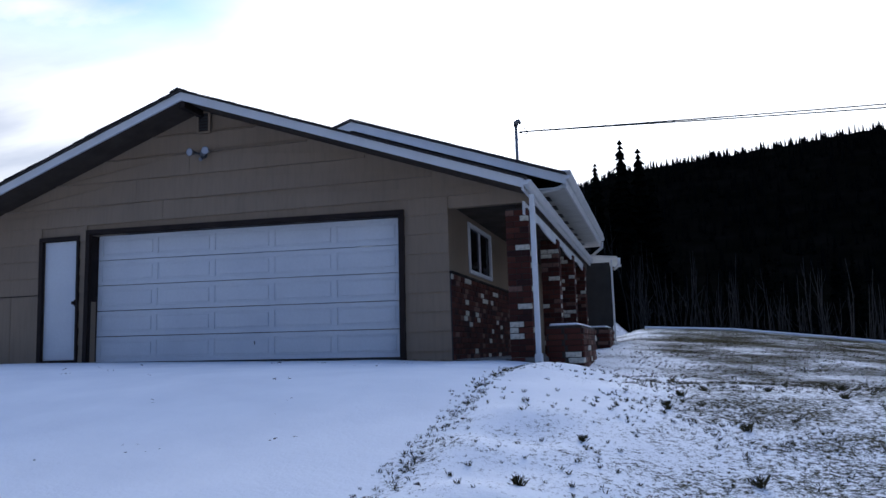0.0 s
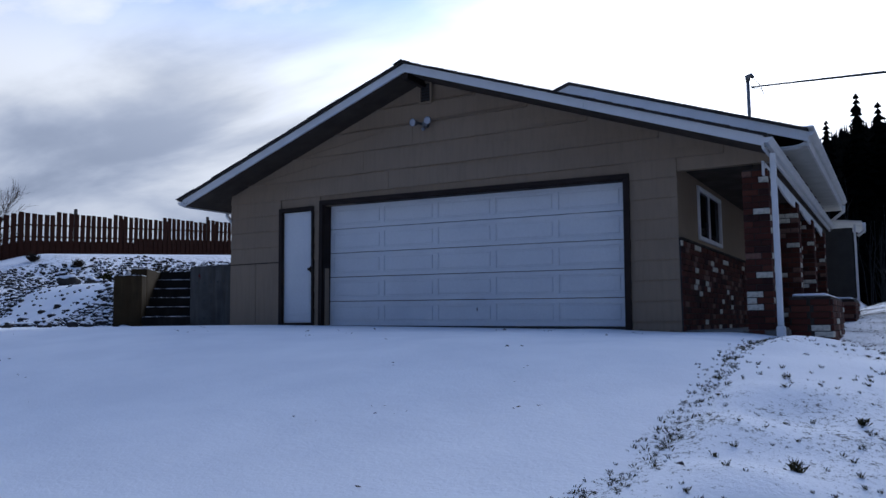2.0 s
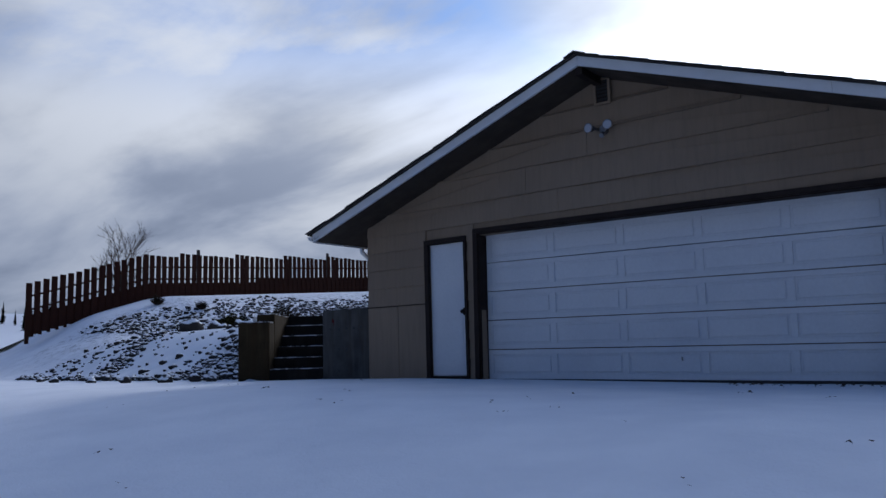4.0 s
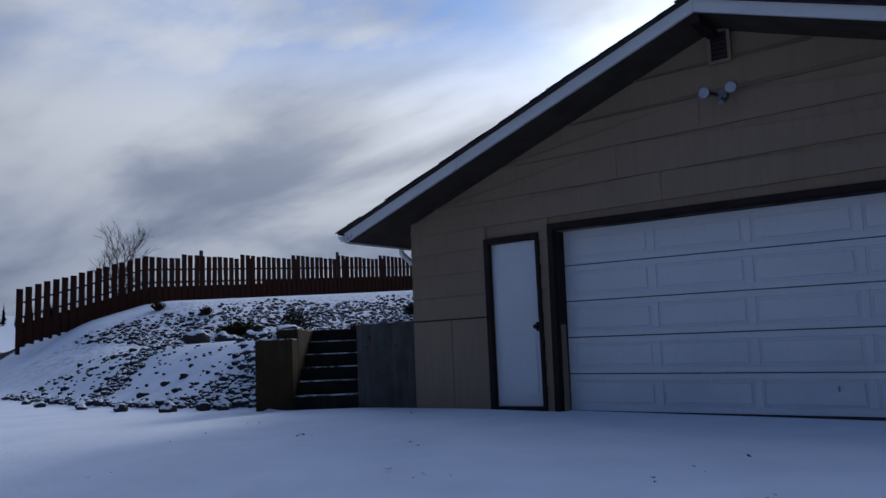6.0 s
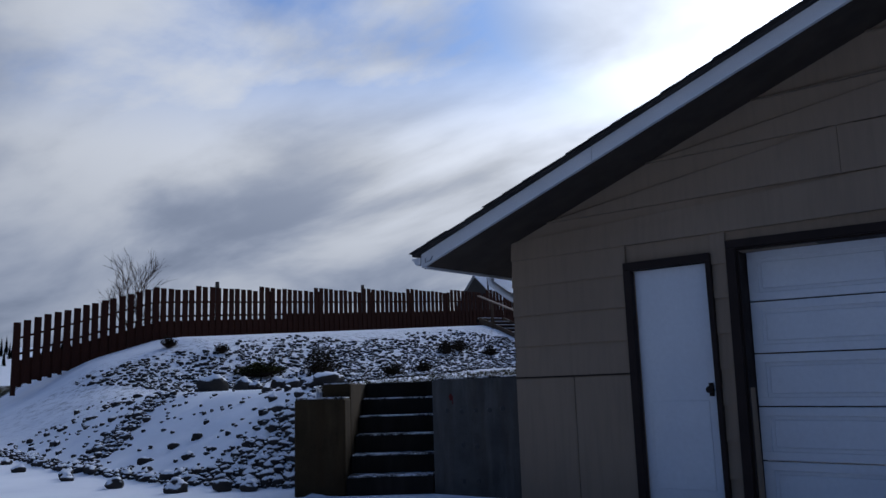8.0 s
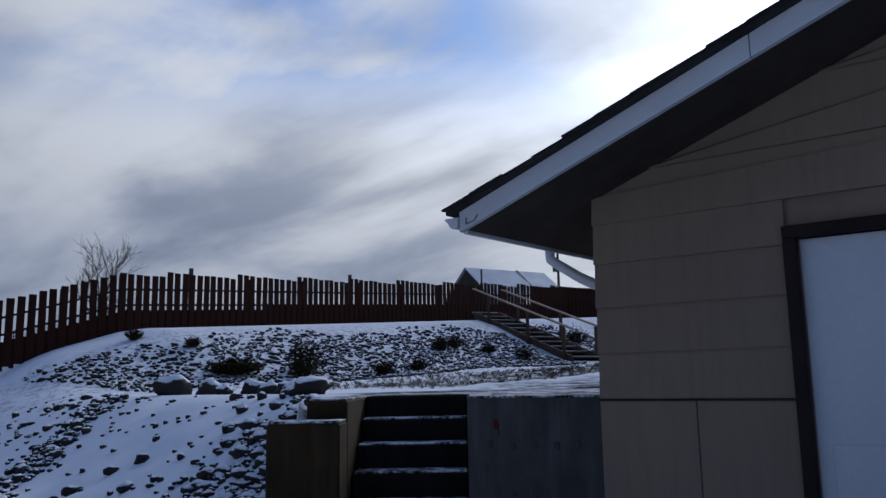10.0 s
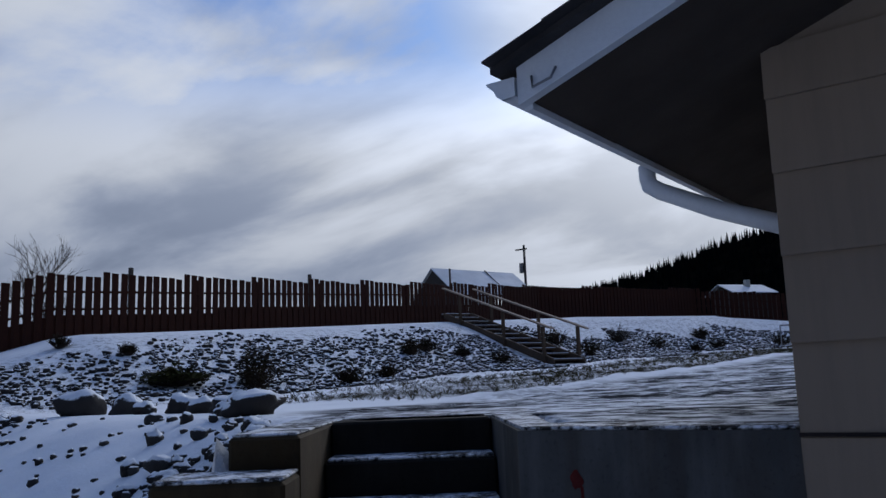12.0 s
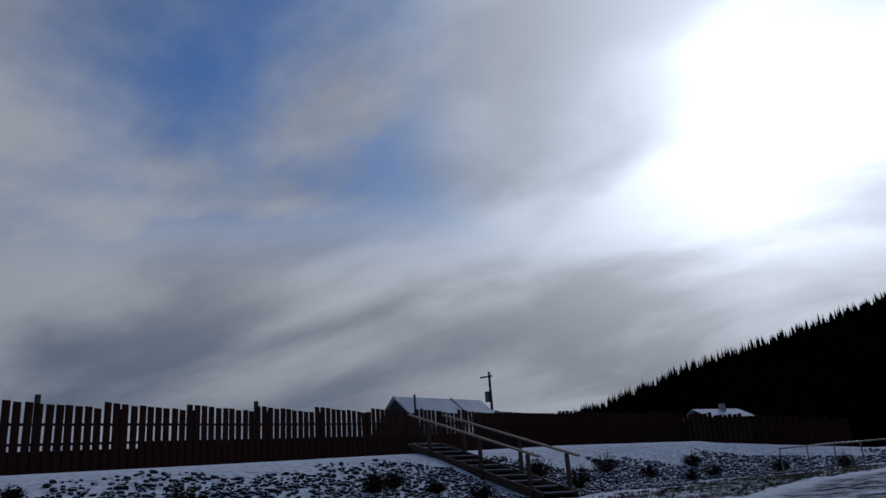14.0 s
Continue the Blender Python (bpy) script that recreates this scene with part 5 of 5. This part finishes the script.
def forest(name, spots, label, seed, tiers=15, mat="conifer"):
    rng = random.Random(seed)
    kinds = [conifer_data(seed * 10 + i, tiers) for i in range(5)]
    vs, fs, n = [], [], 0
    for x, y, h in spots:
        co, fc = kinds[rng.randrange(5)]
        a, w = rng.uniform(0, math.tau), rng.uniform(0.8, 1.25)
        c, s = math.cos(a) * h * w, math.sin(a) * h * w
        z = ground_at(x, y) - 0.3
        vs.append(np.stack([x + co[:, 0] * c - co[:, 1] * s, y + co[:, 0] * s + co[:, 1] * c, z + co[:, 2] * h], -1))
        fs.append(fc + n)
        n += len(co)
    me = bpy.data.meshes.new(name)
    me.from_pydata(np.concatenate(vs).tolist(), [], np.concatenate(fs).tolist())
    me.materials.append(M[mat])
    return tagged(new(name, me), label, "forest", kind="stuff")


def woods():
    rng = random.Random(9)
    spots = []
    while len(spots) < 5200:
        az, r = radians(rng.uniform(-27.5, 42)), math.sqrt(rng.uniform(110 ** 2, 450 ** 2))
        x, y = r * math.sin(az), r * math.cos(az) - 3
        spots.append((x, y, rng.uniform(4.2, 6.6) * (0.75 if rng.random() < 0.5 else 1.0)))
    forest("hill_forest", spots, "conifer forest covering the hillside, shade and haze put into its colour", 3, 9, "hazed_hill_needles")
    spots = []
    while len(spots) < 260:
        az, r = radians(rng.uniform(-8, 48)), rng.uniform(58, 120)
        spots.append((r * math.sin(az), r * math.cos(az) - 3, rng.uniform(7, 12)))
    forest("valley_forest", spots, "conifers standing below the lawn, shade put into their near-black colour", 4, 13)
    tree_me = []
    for i, (x, y, h) in enumerate([(5.35, 84.0, 24.6 - ground_at(5.35, 84)), (7.3, 86.0, 23.9 - ground_at(7.3, 86)), (2.4, 84, 22.0 - ground_at(2.4, 84)), (4.1, 86, 19.4 - ground_at(4.1, 86)), (8.6, 85, 20.2 - ground_at(8.6, 85)), (0.6, 86, 19.0 - ground_at(0.6, 86)), (19, 76, 13), (26, 79, 14), (36, 82, 13), (30, 90, 15)]):
        co, fc = conifer_data(200 + i, 36)
        me = bpy.data.meshes.new("spruce_tree")
        me.from_pydata((co * h).tolist(), [], fc.tolist())
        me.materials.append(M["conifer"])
        t = thing("spruce_tree", "tall spruce against the sky, shade put into its near-black colour", "tree", "tall spruces", (x, y, ground_at(x, y) - 0.3))
        ob = new("crown", me)
        ob.parent = t
        bm = tubed([(0, 0, 0), (0, 0, h * 0.5)], [0.22, 0.1], 7)
        part("trunk", bm, M["twig"], t)
    spots = []
    while len(spots) < 90:
        az, r = radians(rng.uniform(-76, -62.5)), rng.uniform(260, 330)
        spots.append((r * math.sin(az), r * math.cos(az) - 3, rng.uniform(3, 8)))
    forest("far_trees", spots, "distant tree line over a field, shade put into its near-black colour", 7, 9)
    # bare saplings at the foot of the wood, their pale bark coloured near-black for shade
    bm = bmesh.new()
    for i in range(150):
        az, r = radians(rng.uniform(-2, 26)), rng.uniform(40, 56)
        x, y = r * math.sin(az), r * math.cos(az) - 3
        z, h = ground_at(x, y), rng.uniform(4.5, 8.0)
        lean = rng.uniform(-0.7, 0.7)
        tube(bm, [(x, y, z - 0.3), (x + lean * 0.3, y, z + h * 0.4), (x + lean * 0.8 + rng.uniform(-0.2, 0.2), y, z + h * 0.75), (x + lean, y, z + h)], [0.055, 0.045, 0.03, 0.012], 4)
        for _ in range(3):
            t = rng.uniform(0.4, 0.85)
            p = Vector((x + lean * t, y, z + h * t))
            tube(bm, [p, p + Vector((rng.uniform(-0.7, 0.7), rng.uniform(-0.4, 0.4), rng.uniform(0.6, 1.4)))], [0.02, 0.006], 3)
    solid("saplings", bm, M["bark"], "thicket of bare alder stems before the forest, shade put into their near-black colour", "thicket", kind="stuff")


woods()


def grass():
    """Tufts and single blades poking through the thin snow of the lawn."""
    rng = random.Random(15)
    vs, fs = [], []

    def tuft(x, y, blades, size):
        z = ground_at(x, y)
        for _ in range(blades):
            a, sp = rng.uniform(0, math.tau), rng.uniform(0.0, 0.10) * size * 5
            bx, by = x + sp * math.cos(a), y + sp * math.sin(a)
            h, lean, th = rng.uniform(0.3, 1.0) * size, rng.uniform(0.1, 0.9) * size, rng.uniform(0, math.tau)
            w = 0.0015 + 0.002 * rng.random()
            n = len(vs)
            dx, dy = math.cos(th), math.sin(th)
            vs.extend([(bx - dy * w, by + dx * w, z - 0.01), (bx + dy * w, by - dx * w, z - 0.01), (bx + dx * lean * 0.6, by + dy * lean * 0.6, z + h * 0.8), (bx + dx * lean, by + dy * lean, z + h)])
            fs.extend([(n, n + 1, n + 2), (n + 1, n + 3, n + 2)])

    done = 0
    while done < 11000:
        x, y = rng.uniform(7.05, 16), rng.uniform(-9.5, 19.5)
        near = math.exp(-max(0, y + 4) / 12)
        if rng.random() > near * (0.25 if x < 7.9 else 1.0):
            continue
        patch = noise.noise(Vector((x * 0.9, y * 0.9, 0)))
        if patch < -0.05 and rng.random() < 0.8:
            continue
        tuft(x, y, rng.randint(6, 14), rng.uniform(0.012, 0.032))
        done += 1
    for _ in range(30):
        tuft(rng.uniform(7.6, 11), rng.uniform(-8.0, -1), 60, rng.uniform(0.04, 0.065))
    # along the broken edge of the drive
    for _ in range(650):
        y = rng.uniform(-9, -0.6)
        tuft(7.07 + rng.gauss(0, 0.07) - 0.3 * float(ss(-6.8, -7.6, y)), y, rng.randint(4, 10), rng.uniform(0.01, 0.028))
    # verge at the foot of the bank
    while done < 13800:
        x, y = rng.uniform(-16, -1.5), rng.uniform(4, 45)
        d = fence_gap(x, y)
        if not 10.4 < d < 16.2 or y < 5.5:
            continue
        tuft(x, y, rng.randint(5, 12), rng.uniform(0.05, 0.10))
        done += 1
    me = bpy.data.meshes.new("lawn_grass")
    me.from_pydata(vs, [], fs)
    me.materials.append(M["straw"])
    tagged(new("lawn_grass", me), "dry grass blades poking through thin snow", "grass", kind="stuff")


grass()


# ---- beyond the fence ----
def lawn_edge():
    bm = bmesh.new()
    pts = [(7.9 + 3.0 * i, 20.0 + 0.15 * math.sin(i)) for i in range(5)]
    for (x0, y0), (x1, y1) in zip(pts, pts[1:]):
        tube(bm, [(x0, y0, ground_at(x0, y0) + 0.04), (x1 - 0.02, y1, ground_at(x1, y1) + 0.04)], 0.055, 6)
    solid("landscape_timbers", bm, M["snow"], "snow-covered timber edging along the far lawn", "edging", kind="structure")


lawn_edge()


def on_ray(eye, az, el, r):
    a, e = radians(az), radians(el)
    return eye[0] + r * math.sin(a), eye[1] + r * math.cos(a), eye[2] + r * math.tan(e)


EYE_B = (-1.71, -2.28, 1.4)
def tarp_shelter():
    s = thing("tarp_shelter", "gabled shelter covered in a white tarp beyond the fence", "shelter", at=(-28.9, 42.0, 3.88))
    turn = pose(0, 0, 0, 0, 0, -21.5)
    bm = bmesh.new()
    prism(bm, [(-2.6, 2.9), (-1.3, 3.95), (0, 4.9), (1.3, 3.95), (2.6, 2.9), (2.6, 2.84), (1.3, 3.88), (0, 4.83), (-1.3, 3.88), (-2.6, 2.84)], "y", -3.3, 3.3)
    bmesh.ops.transform(bm, matrix=turn, verts=bm.verts)
    part("tarp", bm, M["sheet"], s)
    for sgn in (-1, 1):
        for yy in (-3.2, 3.2):
            part("post", boxed(sgn * 2.5 - 0.06, yy - 0.06, -1.5, sgn * 2.5 + 0.06, yy + 0.06, 2.9, m=turn), M["pole"], s)
    part("end_wall", prismed([(-2.5, -1.0), (2.5, -1.0), (2.5, 2.9), (0, 4.72), (-2.5, 2.9)], "y", -3.2, -3.15), M["pole"], s).data.transform(turn)
    part("tarp_strap", prismed([(0.0, 4.92), (2.6, 2.92), (2.6, 2.96), (0.0, 4.97)], "y", 0.9, 0.98), M["black"], s, "dark strap over the sheet").data.transform(turn)


tarp_shelter()


def utility_pole(x, y, h, name="utility_pole", label="wooden utility pole with a transformer beyond the fence", small=False):
    z = ground_at(x, y)
    p = thing(name, label, "pole", at=(x, y, z))
    smooth(part("shaft", tubed([(0, 0, -0.5), (0, 0, h)], [0.16 if not small else 0.06, 0.11 if not small else 0.05], 8), M["pole"], p))
    if not small:
        part("transformer", tubed([(-0.35, 0, h - 2.6), (-0.35, 0, h - 1.7)], 0.22, 10), M["metal"], p)
        part("crossarm", boxed(-0.9, -0.05, h - 0.45, 0.3, 0.05, h - 0.33), M["pole"], p)


x, y, z = on_ray(EYE_B, -27.9, 9.7, 75)
utility_pole(x, y, z - ground_at(x, y))
x, y, z = on_ray(EYE_B, -33.2, 8.3, 40)
utility_pole(x, y, z - ground_at(x, y), label="plain wooden post behind the fence", small=True)
x, y, z = on_ray(EYE_B, -64.9, 6.0, 140)
utility_pole(x, y, 9, label="distant utility pole over the field", small=True)


def neighbour():
    x, y, z = on_ray(EYE_B, -13.6, 6.1, 78)
    h = thing("neighbour_house", "low dark house with a snowy roof beyond the fence", "house", at=(x, y, z - 6.1))
    turn = pose(0, 0, 0, 0, 0, -38)
    part("wall", prismed([(-1.7, -2.0), (1.7, -2.0), (1.7, 5.1), (0, 5.8), (-1.7, 5.1)], "y", -2.0, 2.0), M["pole"], h).data.transform(turn)
    for sgn in (-1, 1):
        part("roof", prismed([(0, 5.85), (sgn * 2.1, 4.95), (sgn * 2.1, 5.03), (0, 5.94)], "y", -2.4, 2.4), M["snow"], h, "snow-covered roof slope").data.transform(turn)
    part("chimney", boxed(0.3, 0.2, 5.0, 0.7, 0.6, 6.3, m=turn), M["brick_far"], h)


neighbour()


def railing():
    x0, y0 = -9.2, 37.0
    r = thing("low_railing", "low grey metal railing at the foot of the bank", "railing")
    pts = [(-9.4 + i * 0.95, 36.5 + i * 0.7) for i in range(7)]
    for x, y in pts:
        smooth(part("post", tubed([(x, y, ground_at(x, y) - 0.2), (x, y, ground_at(x, y) + 1.0)], 0.03, 6), M["metal"], r))
    smooth(part("rail", tubed([(x, y, ground_at(x, y) + 1.0) for x, y in pts], 0.03, 6), M["metal"], r))


railing()


# ---- litter on the drive ----
def leaf_litter():
    rng = random.Random(33)
    vs, fs = [], []
    def leaf(x, y, r):
        z, n = ground_at(x, y), len(vs)
        a = rng.uniform(0, math.tau)
        for k, (u, w) in enumerate(((1, 0), (0.2, 0.5), (-1, 0.1), (0.1, -0.55))):
            vs.append((x + r * (u * math.cos(a) - w * math.sin(a)), y + r * (u * math.sin(a) + w * math.cos(a)), z + 0.006 + rng.uniform(0, r * 0.9)))
        fs.append((n, n + 1, n + 2, n + 3))
    for _ in range(46):
        x, y = rng.uniform(-2.5, 6.3), rng.uniform(-8.5, -0.6)
        for _ in range(rng.randint(1, 3)):
            leaf(x + rng.uniform(-0.1, 0.1), y + rng.uniform(-0.1, 0.1), rng.uniform(0.008, 0.024))
    for _ in range(120):
        leaf(rng.uniform(3.4, 6.6), -0.12 - abs(rng.gauss(0, 0.22)), rng.uniform(0.01, 0.028))
    for _ in range(24):
        leaf(rng.uniform(7.1, 8.2), rng.uniform(-7, -0.8), rng.uniform(0.012, 0.03))
    me = bpy.data.meshes.new("leaf_litter")
    me.from_pydata(vs, [], fs)
    me.materials.append(M["twig"])
    tagged(new("leaf_litter", me), "dark dead leaves and crumbs scattered on the snow", "leaves", kind="stuff")


leaf_litter()
